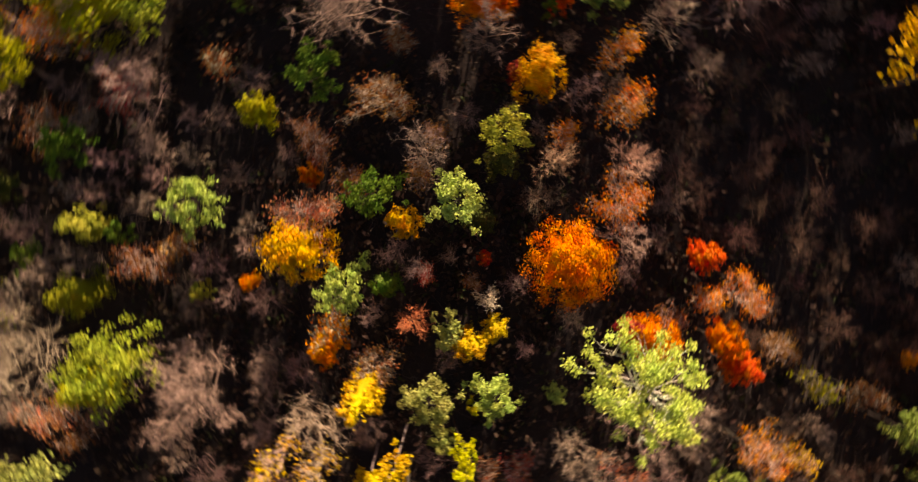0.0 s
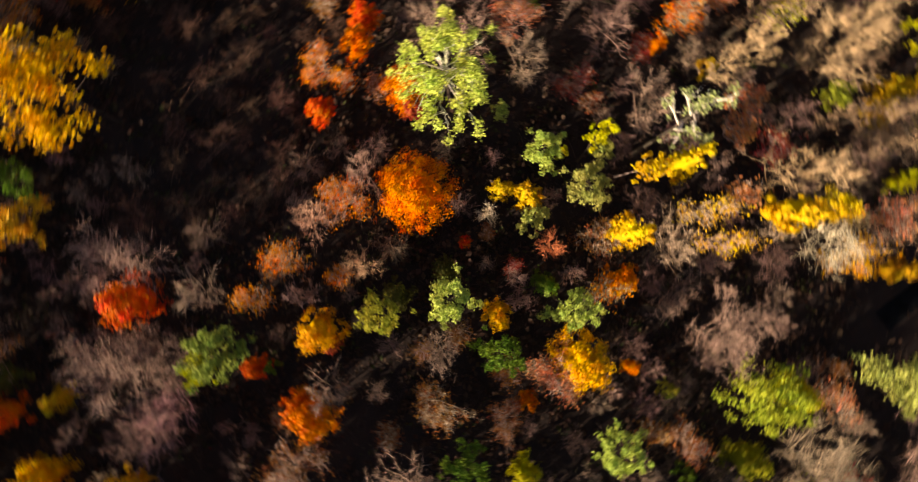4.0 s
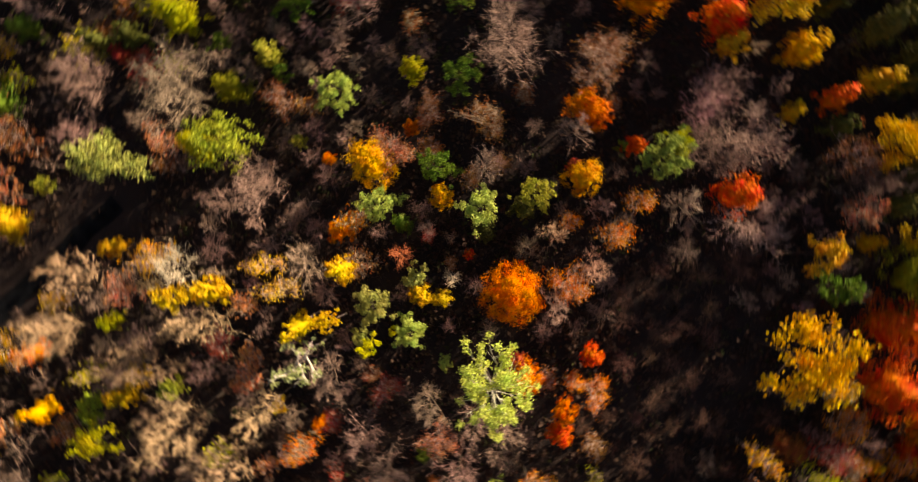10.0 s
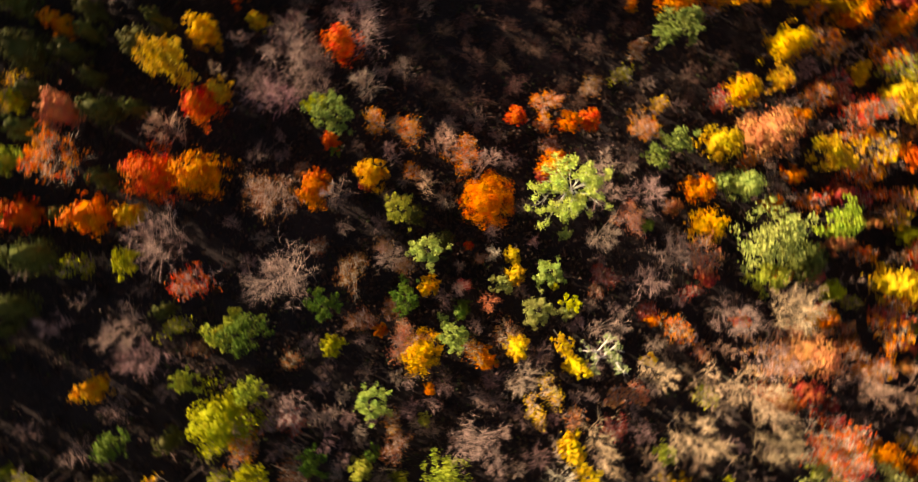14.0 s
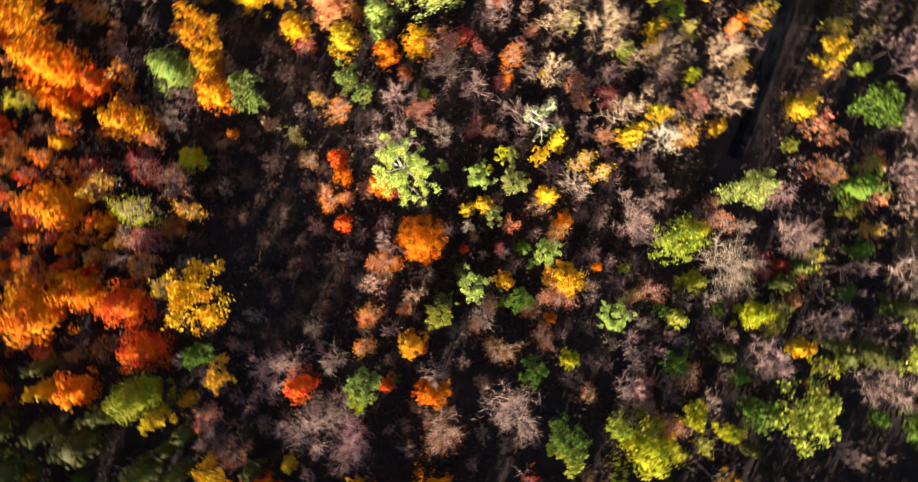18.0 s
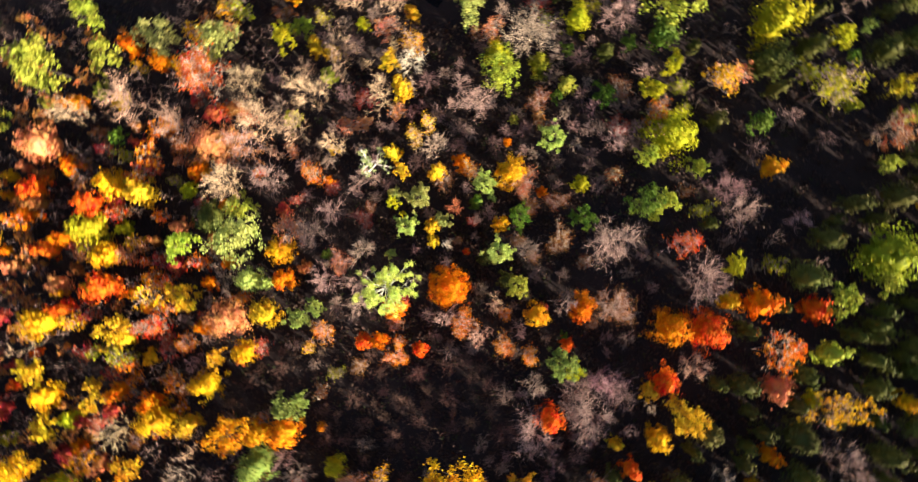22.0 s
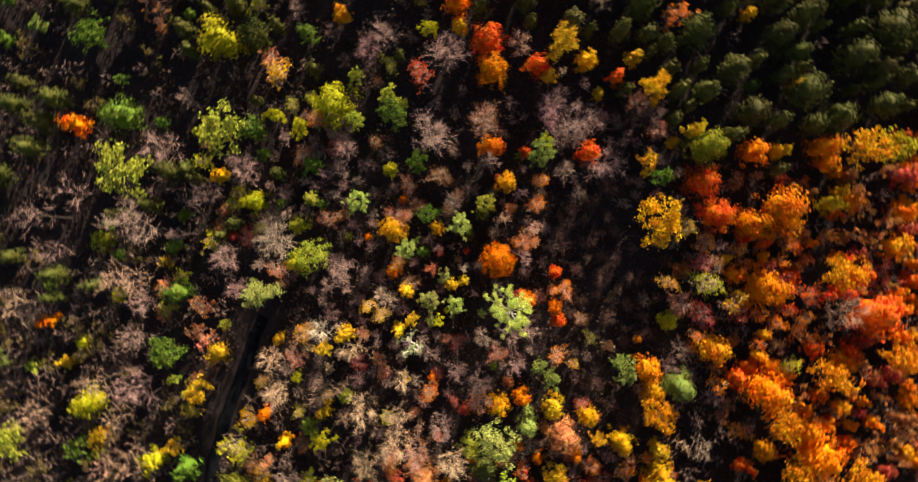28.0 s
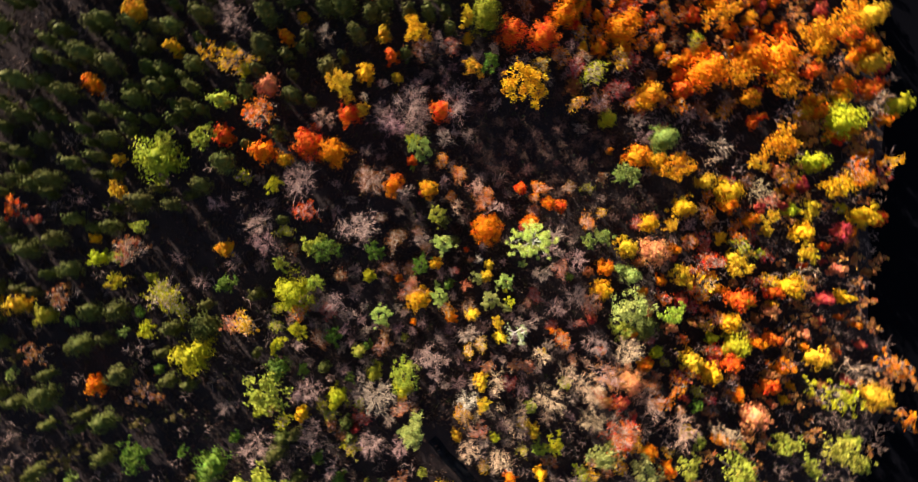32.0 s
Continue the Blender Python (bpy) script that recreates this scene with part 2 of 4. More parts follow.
def branch_mesh(rng, r, h, limbs, twigs, twiglets, thick=1.0, rise=0.75, crown=0.5, fine=0.03, apart=False, stout=1.0, lobed=1.0, bent=False):
    """The trunk, the limbs with their twigs, and the ends of the twigs."""
    verts, faces = [], []
    wander = np.cumsum(rng.normal(size=(6, 2)) * 0.12, 0)
    heights = np.linspace(-0.4, h * 0.93, 6)
    line = [np.array([wander[i, 0] * i / 5, wander[i, 1] * i / 5, heights[i]]) for i in range(6)]
    girth = thick * (0.05 + 0.0085 * h)
    stem(verts, faces, line, [girth * (1.35 if i == 0 else 1.0 - 0.17 * i) for i in range(6)])
    begin, finish, width, owner, thin = [], [], [], [], []
    lobes = rng.random(3) * 6.283
    for i in range(limbs):
        f = 1 - crown + crown * (i + rng.random()) / limbs
        z = h * 0.9 * f
        p = np.array([np.interp(z, heights, [q[0] for q in line]), np.interp(z, heights, [q[1] for q in line]), z])
        w = i * 2.39996 + rng.normal() * 0.45
        uneven = 1 + lobed * (0.22 * math.sin(2 * w + lobes[0]) + 0.14 * math.sin(3 * w + lobes[1]))
        reach = r * uneven * (0.85 - 0.45 * max(0.0, (f - 1 + crown) / crown) ** 1.5) * rng.uniform(0.75, 1.1)
        out = np.array([math.cos(w), math.sin(w), 0.0])
        tip = p + out * reach + np.array([0, 0, 1.0]) * min(reach * rise * rng.uniform(0.6, 1.3), max(h - z, 0.3))
        mid = p * 0.5 + tip * 0.5 + np.array([0, 0, 0.10 * reach]) + rng.normal(size=3) * 0.08 * reach
        ra = girth * 0.24 * (1.15 - 0.6 * f) * stout
        spike(verts, faces, p, mid, ra, ra * 0.62)
        far = np.linalg.norm(tip - mid)
        ahead = unit(tip - mid) + rng.normal(size=(FORKS, 3)) * 0.42
        tips = mid + unit(ahead) * far * rng.uniform(0.7, 1.15, (FORKS, 1))
        for fork in tips:
            spike(verts, faces, mid, fork, ra * 0.5, ra * 0.15)
        g, which = rng.uniform(0.0, 1.0, (twigs, 1)), rng.integers(0, FORKS, twigs)
        q = np.where(rng.random((twigs, 1)) < 0.2, p + (mid - p) * (0.4 + 0.6 * g), mid + (tips[which] - mid) * g)
        turn = unit(unit(tips[which] - p) * 0.9 + rng.normal(size=(twigs, 3)) * 0.5 + np.array([0, 0, 0.2]))
        e = q + turn * reach * rng.uniform(0.22, 0.5, (twigs, 1))
        begin.append(q), finish.append(e), width.append(np.full(twigs, max(ra * 0.2, fine))), owner.extend([i] * twigs)
        if twiglets:
            k = np.repeat(np.arange(twigs), twiglets)
            s = q[k] + (e - q)[k] * rng.uniform(0.1, 0.98, (len(k), 1))
            turn2 = unit(turn[k] * 0.8 + rng.normal(size=(len(k), 3)) * 0.5 + np.array([0, 0, 0.15]))
            begin.append(s), finish.append(s + turn2 * r * rng.uniform(0.14, 0.38, (len(k), 1))), width.append(np.full(len(k), fine)), owner.extend([i] * len(k)), thin.extend(range(sum(map(len, begin)) - len(k), sum(map(len, begin))))
    each = 6 * (1 + FORKS)
    split = len(verts) - limbs * each
    a, b = np.concatenate(begin), np.concatenate(finish)
    wide = r / np.percentile(np.hypot(b[:, 0], b[:, 1]), 94)
    for points in (a, b):
        points[:, :2] *= wide
    verts = [q * np.array([1 + (wide - 1) * min(1.0, max(0.0, np.hypot(q[0], q[1]) - girth)), 1 + (wide - 1) * min(1.0, max(0.0, np.hypot(q[0], q[1]) - girth)), 1]) for q in verts]
    width = np.concatenate(width)
    fine_ones = np.zeros(len(a), bool)
    fine_ones[thin] = True
    p, q, wide_at = a[~fine_ones], b[~fine_ones], width[~fine_ones]
    if bent:
        knee = p + (q - p) * 0.6 + rng.normal(size=p.shape) * 0.11 * np.linalg.norm(q - p, axis=1, keepdims=True)
        p, q, wide_at = np.concatenate([p, p + (knee - p) * 0.72]), np.concatenate([p + (knee - p) * 1.25, q]), np.concatenate([wide_at, wide_at * 0.6])
    v2, f2 = thorns(p, q, wide_at)
    v3, f3 = slivers(a[fine_ones], b[fine_ones], width[fine_ones], rng)
    v2, f2 = np.concatenate([v2, v3]), np.concatenate([f2, f3 + len(v2)])
    if apart:
        pieces = []
        for i in range(limbs):
            part_v, part_f = np.array(verts[split + each * i:split + each * (i + 1)]), np.array([q for q in faces if split + each * i <= min(q) < split + each * (i + 1)]) - split - each * i
            tw = [j for j in range(len(a)) if owner[j] == i]
            tv, tf = thorns(a[tw], b[tw], width[tw])
            pieces.append(mesh_from("limb", np.concatenate([part_v, tv]), np.concatenate([part_f, tf + each]), BARK))
        stump = [q for q in faces if min(q) < split]
        return mesh_from("trunk", np.array(verts[:split]), stump, BARK), pieces, b
    faces = np.array(faces)
    limb = faces.min(1) >= split
    branches = mesh_from("branchwork", np.concatenate([np.array(verts[split:]), v2]), np.concatenate([faces[limb] - split, f2 + len(verts) - split]), BARK)
    return mesh_from("trunk", np.array(verts[:split]), faces[~limb], BARK), branches, b


def sun_block(rng, r, z, up, down, cuts=3):
    """A solid lumpy dome added inside a crown, in place of inner foliage, to block the sun."""
    bm = bmesh.new()
    bmesh.ops.create_icosphere(bm, subdivisions=cuts, radius=1.0)
    bmesh.ops.triangulate(bm, faces=bm.faces)
    at = np.array([q.co[:] for q in bm.verts])
    faces = np.array([[q.index for q in face.verts] for face in bm.faces])
    bm.free()
    shift = rng.random(3) * 50
    lump = np.array([noise.noise(Vector(p * 3.2 + shift)) for p in at])
    at = at * (0.94 + 0.5 * lump + rng.uniform(-0.12, 0.12, len(at)))[:, None]
    at *= np.stack([np.full(len(at), r), np.full(len(at), r), np.where(at[:, 2] > 0, up, down)], 1)
    return at + np.array([0, 0, z]), faces


def crown_mesh(name, rng, r, h, depth, leaves, size, clumps, loose=0.3, inner=0.25, flat=0.8, knot=1.0, lobed=1.0):
    """A crown of many clumps of leaves over an uneven, lobed dome, with gaps between them."""
    w = rng.random(clumps) * 2 * math.pi
    u = rng.uniform(-0.3, 1.0, clumps)
    lobes = rng.random(3) * 6.283
    uneven = 1 + lobed * (0.04 * np.sin(2 * w + lobes[0]) + 0.07 * np.sin(3 * w + lobes[1]) + 0.07 * np.sin(5 * w + lobes[2]))
    rad = np.sqrt(np.maximum(1 - np.clip(u, 0, 1) ** 2, 0.02)) * rng.uniform(0.65, 1.05, clumps) * uneven
    centre = np.stack([np.cos(w) * rad * r * 0.76, np.sin(w) * rad * r * 0.76, h - depth + u * (depth - 0.2 * r) - 0.15 * r + rng.normal(size=clumps) * 0.10 * r], 1)
    inside = rng.random(clumps) < inner
    centre[inside, :2] *= 0.5
    girth = r * rng.uniform(0.15, 0.40, clumps) * knot
    pick = rng.choice(clumps, leaves, p=girth ** 2 / (girth ** 2).sum())
    way = unit(rng.normal(size=(leaves, 3)) + np.array([0, 0, 0.35]))
    shell = np.where(rng.random(leaves) < 0.6, rng.uniform(0.4, 1.08, leaves) ** 0.6, np.abs(rng.normal(size=leaves)) * 0.75)
    at = centre[pick] + way * (girth[pick] * shell)[:, None] * np.array([1, 1, flat])
    stray = rng.random(leaves) < 0.05
    at[stray] += rng.normal(size=(stray.sum(), 3)) * 0.09 * r
    at[:, :2] *= r / np.percentile(np.hypot(at[:, 0], at[:, 1]), 94)
    normal = 0.7 * way + 0.75 * unit(at - np.array([0, 0, h - 0.75 * depth])) + rng.normal(size=(leaves, 3)) * loose
    v, f = leaf_faces(at, normal, size * rng.uniform(0.55, 1.3, leaves), rng)
    hv, hf = sun_block(rng, 0.55 * r, h - depth, 0.64 * depth, 0.45 * depth)
    return mesh_from(name, np.concatenate([v, hv]), np.concatenate([f, hf + len(v)]), LEAF)


def tuft_mesh(name, rng, ends, leaves, size, spread=0.16, clumped=1.0):
    """Leaves on the twigs; clumped: the share of the twigs that bear any."""
    bearing = ends[rng.permutation(len(ends))[:max(3, int(len(ends) * clumped))]]
    at = bearing[rng.integers(0, len(bearing), leaves)] + rng.normal(size=(leaves, 3)) * spread
    v, f = leaf_faces(at, rng.normal(size=(leaves, 3)) + np.array([0, 0, 0.7]), size * rng.uniform(0.6, 1.3, leaves), rng)
    return mesh_from(name, v, f, LEAF)


def pine_mesh(name, rng, r, h, whorls, arms, size, k=20):
    """Whorls of boughs, each a cloud of needle tufts, close round an added sun-blocking core, under a rounded top."""
    at, normal, sizes = [], [], []
    for i in range(whorls):
        f = (i + 0.5) / whorls
        z = h * (0.36 + 0.63 * f)
        reach = r * (1 - f ** 2.8) ** 0.6 + 0.15
        start = rng.random() * 6.283
        for j in range(max(3, int(arms * (0.6 + 0.4 * (1 - f))))):
            w = start + 6.283 * j / arms + rng.normal() * 0.25
            long = reach * rng.uniform(0.7, 1.1)
            lift = rng.normal() * 0.3
            g = 0.45 + 0.55 * rng.random(k) ** 0.7
            side = rng.normal(size=k) * 0.17 * long
            swell = rng.normal(size=k) * 0.14 * long
            at.append(np.stack([math.cos(w) * long * g - math.sin(w) * side, math.sin(w) * long * g + math.cos(w) * side, z + lift + 0.2 * long * g - 0.25 * long * g * g + swell], 1))
            normal.append(np.stack([np.full(k, math.cos(w)) * 0.8 - math.sin(w) * side / long * 3, np.full(k, math.sin(w)) * 0.8 + math.cos(w) * side / long * 3, 0.35 + swell / long * 3 + 0.5 * f], 1))
            sizes.append(size * (0.65 + 0.6 * rng.random(k)))
    at, normal, sizes = np.concatenate(at), np.concatenate(normal), np.concatenate(sizes)
    at[:, :2] *= r / np.percentile(np.hypot(at[:, 0], at[:, 1]), 96)
    normal = unit(normal) + rng.normal(size=(len(at), 3)) * 0.3
    v, f = leaf_faces(at, normal, sizes, rng, length=1.5, fold=0.3)
    hv, hf = sun_block(rng, 0.66 * r, 0.58 * h, 0.33 * h, 0.22 * h, 2)
    return mesh_from(name, np.concatenate([v, hv]), np.concatenate([f, hf + len(v)]), NEEDLE)


def plain_trunk(rng, h, limbs, r):
    return branch_mesh(rng, r * 0.7, h, limbs, 2, 0, crown=0.55)[:2]


rng = np.random.default_rng(11)
# models by size: (radius, height); the near ones have smaller and more leaves and twigs
SIZES = {"small": (1.6, 10.0), "middle": (2.8, 14.0), "large": (4.4, 17.0)}
FULL, AIRY, TWIGGY, TUFTED, PINES, FAR_PINES = {}, {}, {}, {}, {}, {}
for key, (r, h) in SIZES.items():
    step = ("small", "middle", "large").index(key)
    many, clumps, limbs = (330, 760, 1450)[step], (20, 34, 50)[step], (14, 18, 22)[step]
    for tier, (more, leaf) in enumerate(((5.2, 0.185), (2.0, 0.285), (0.95, 0.41), (0.75, 0.46))):
        FULL[key, tier] = [(crown_mesh("crown", rng, r, h, r * 1.65 + 1.7, int(many * more), leaf, int(clumps * (3.2, 1.9, 1, 1)[tier]), knot=(0.5, 0.62, 0.82, 0.82)[tier]),
                            *plain_trunk(rng, h * 0.85, 5, r)) for _ in range(4)]
        TWIGGY[key, tier] = [branch_mesh(rng, r, h, (limbs + 4, limbs + 4, limbs, limbs // 2)[tier], (11, 9, 7, 5)[tier] + 2 * (step == 2), ((4, 5, 6)[step], (4, 4, 5)[step], (3, 3, 4)[step], (2, 2, 3)[step])[tier], fine=(0.017, 0.021, 0.028, 0.036)[tier], crown=0.66, rise=1.25, stout=(1.5, 1.4, 1.3, 1.3)[tier] * (1, 0.85, 0.6)[step], bent=tier < 2) for _ in range(4)]
        TUFTED[key, tier] = [(tuft_mesh("crown", rng, ends, int((200, 420, 760)[step] * (2.8, 1.5, 1.0, 0.8)[tier]), (0.17, 0.255, 0.35, 0.39)[tier], spread=0.30, clumped=0.12), trunk, branches) for trunk, branches, ends in TWIGGY[key, tier]]
        AIRY[key, tier] = []
        for _ in range(4):
            trunk, branches, ends = branch_mesh(rng, r * 0.9, h * 0.97, limbs + 2, 4, 0, crown=0.42)
            AIRY[key, tier].append((tuft_mesh("crown", rng, ends, int(many * more * 0.95), leaf, spread=(0.072, 0.08, 0.09, 0.09)[tier] * r), trunk, branches))
    PINES[key] = [(pine_mesh("crown", rng, r * 0.98, h * 1.0, (7, 9, 10)[step], (5, 7, 8)[step], (0.26, 0.32, 0.38)[step]),
                   branch_mesh(rng, 0.4, h * 0.9, 4, 1, 0)[0]) for _ in range(4)]
    FAR_PINES[key] = [(pine_mesh("crown", rng, r * 0.98, h * 1.0, (6, 7, 8)[step], (5, 6, 7)[step], (0.36, 0.44, 0.52)[step], 11), PINES[key][i][1]) for i in range(4)]

STANDING = []      # x, y, radius of every tree


def ground_z(x, y):
    return 0.5 * noise.noise((x * 0.02, y * 0.02, 3.1)) + 0.12 * noise.noise((x * 0.13, y * 0.13, 7.7))


def size_of(r):
    return "small" if r < 2.2 else "middle" if r < 3.6 else "large"


def plant(kind, label, category, group, x, y, r, h, parts, model, colours):
    """One tree: an Empty at its foot with a trunk and, where it has leaves, a crown."""
    base = new(kind)
    base.location = (x, y, ground_z(x, y) - 0.05)
    base.rotation_euler = (rng.normal() * 0.03, rng.normal() * 0.03, rng.random() * 6.283)
    oval = 1 + rng.uniform(-0.07, 0.07) * (r < 4)
    tagged(base, label, category, group)
    for (name, me), colour in zip(parts, colours):
        ob = new(name, me)
        ob.parent = base
        if name in ("branchwork", "limb"):
            tagged(ob, kind="stuff")
        ob.scale = (r / model[0] * oval, r / model[0] / oval, h / model[1])
        tint = 1.0 + rng.normal() * 0.06
        ob.color = (min(colour[0] * tint, 0.9), min(colour[1] * tint * (1 + rng.normal() * 0.07), 0.9), colour[2] * tint, 1)
    STANDING.append((x, y, r))
    return base


KINDS = {OR: "maple_tree", RO: "maple_tree", RE: "red_maple", PK: "red_maple", GO: "birch_tree", GD: "birch_tree", YE: "birch_tree", OL: "poplar_tree", YG: "poplar_tree",
         LG: "ash_tree", GR: "alder_tree", GP: "alder_tree", OV: "poplar_tree", DG: "holly_tree", RU: "oak_tree", TA: "oak_tree"}


def nearness(x, y):
    d = math.hypot(x, y + 4)
    return 0 if d < 32 else 1 if d < 60 else 2 if d < 85 else 3


def leafy(x, y, r, h, colour):
    key, near = size_of(r), nearness(x, y)
    if colour == OR and r > 3.9 and near == 0:
        return plant("maple_tree", "tall round broadleaf tree with a full crown of deep orange leaves", "tree", "", x, y, r, h,
                     (("crown", crown_mesh("crown", np.random.default_rng(3), 4.4, 17.0, 6.2, 13000, 0.17, 190, knot=0.42, lobed=0.3)), *zip(("trunk", "branchwork"), plain_trunk(rng, 14.4, 7, 4.4))), SIZES["large"], (colour, TRUNK_BROWN, TRUNK_BROWN))
    crown, trunk, branches = AIRY[key, near][rng.integers(0, 4)] if (colour in (LG, YG, GP) and rng.random() < 0.9) or (colour in (GO, GD) and r > 4) or (colour in (YE, OL, GR) and rng.random() < 0.5) else FULL[key, near][rng.integers(0, 4)]
    size = "small" if r < 2.2 else "tall" if r > 3.8 else "slender"
    return plant(KINDS[colour], f"{size} broadleaf tree with a crown of {WORDS[colour]} leaves", "tree", f"{WORDS[colour]} trees",
                 x, y, r, h, (("crown", crown), ("trunk", trunk), ("branchwork", branches)), SIZES[key], (colour, *[TRUNK_GREY if colour == YE and h > 19 else TRUNK_BROWN] * 2))


def sparse(x, y, r, h, colour):
    key = size_of(r)
    crown, trunk, branches = TUFTED[key, nearness(x, y)][rng.integers(0, 4)]
    return plant("thinning_tree", f"half-bare autumn tree with thin {WORDS[colour]} leaves on its twigs", "tree", "half-bare trees",
                 x, y, r, h, (("crown", crown), ("trunk", trunk), ("branchwork", branches)), SIZES[key], (colour, TRUNK_BROWN, TWIG))


def bare(x, y, r, h, colour):
    key = size_of(r)
    trunk, branches, ends = TWIGGY[key, nearness(x, y)][rng.integers(0, 4)]
    return plant("bare_tree", f"leafless broadleaf tree with a fan of fine {WORDS[colour]} twigs", "tree", "bare trees",
                 x, y, r, h, (("trunk", trunk), ("branchwork", branches)), SIZES[key], (TRUNK_BROWN, colour))


def pine(x, y, r, h, colour):
    key = size_of(r)
    crown, trunk = PINES[key][rng.integers(0, 4)]
    return plant("pine_tree", f"{WORDS[colour]} pine with whorls of needles in a dense stand", "tree", "dark pines",
                 x, y, r, h, (("crown", crown), ("trunk", trunk)), SIZES[key], (colour, TRUNK_BROWN))


def open_crown(x, y, r, h, colour):
    """A broad tree whose pale limbs show between open clumps of leaves."""
    trunk, branches, ends = branch_mesh(np.random.default_rng(8), r * 0.9, h, 28, 5, 0, crown=0.34, rise=0.5, fine=0.05, apart=True, stout=2.0, lobed=0.15)
    crown = tuft_mesh("crown", np.random.default_rng(9), ends, 11000, 0.185, spread=0.27)
    return plant("white_oak", f"tall tree with open {WORDS[colour]} leaves and pale bare limbs", "tree", "",
                 x, y, r, h, (("crown", crown), ("trunk", trunk), *[("limb", limb) for limb in branches]), (r, h), ((0.50, 0.63, 0.13), TRUNK_BROWN, *[TRUNK_PALE] * len(branches)))


def dead(x, y, r, h):
    """A dying tree, pale limbs with grey-green leaves at their ends."""
    trunk, branches, ends = branch_mesh(rng, r, h, 9, 5, 2, crown=0.4, fine=0.05, apart=True, stout=3.4)
    crown = tuft_mesh("crown", rng, ends, 800, 0.20, spread=0.20, clumped=0.35)
    return plant("dying_tree", "dying tree with pale limbs and few grey-green leaves", "tree", "",
                 x, y, r, h, (("crown", crown), ("trunk", trunk), *[("limb", limb) for limb in branches]), (r, h), ((0.38, 0.40, 0.19), TRUNK_BROWN, *[TRUNK_PALE] * len(branches)))


# ---- ground ----
def ground():
    steps = np.concatenate([-np.geomspace(3000, 150, 14), np.linspace(-140, 140, 141), np.geomspace(150, 3000, 14)])
    n = len(steps)
    verts = [(x, y, ground_z(x, y)) for y in steps for x in steps]
    faces = [(j * n + i, j * n + i + 1, (j + 1) * n + i + 1, (j + 1) * n + i) for j in range(n - 1) for i in range(n - 1)]
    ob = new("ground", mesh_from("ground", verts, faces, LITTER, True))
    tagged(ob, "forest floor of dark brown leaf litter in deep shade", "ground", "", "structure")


ground()

TRACK = ((-17, -56), (-14, -60.6), (-8.5, -67.5), (-1.5, -77.5), (7.5, -88), (19, -95.5), (32, -104), (50, -113))


def off_track(x, y):
    """How far a place lies from the middle of the forest track."""
    best = 1e9
    for (ax, ay), (bx, by) in zip(TRACK, TRACK[1:]):
        k = min(1.0, max(0.0, ((x - ax) * (bx - ax) + (y - ay) * (by - ay)) / ((bx - ax) ** 2 + (by - ay) ** 2)))
        best = min(best, math.hypot(x - ax - k * (bx - ax), y - ay - k * (by - ay)))
    return best


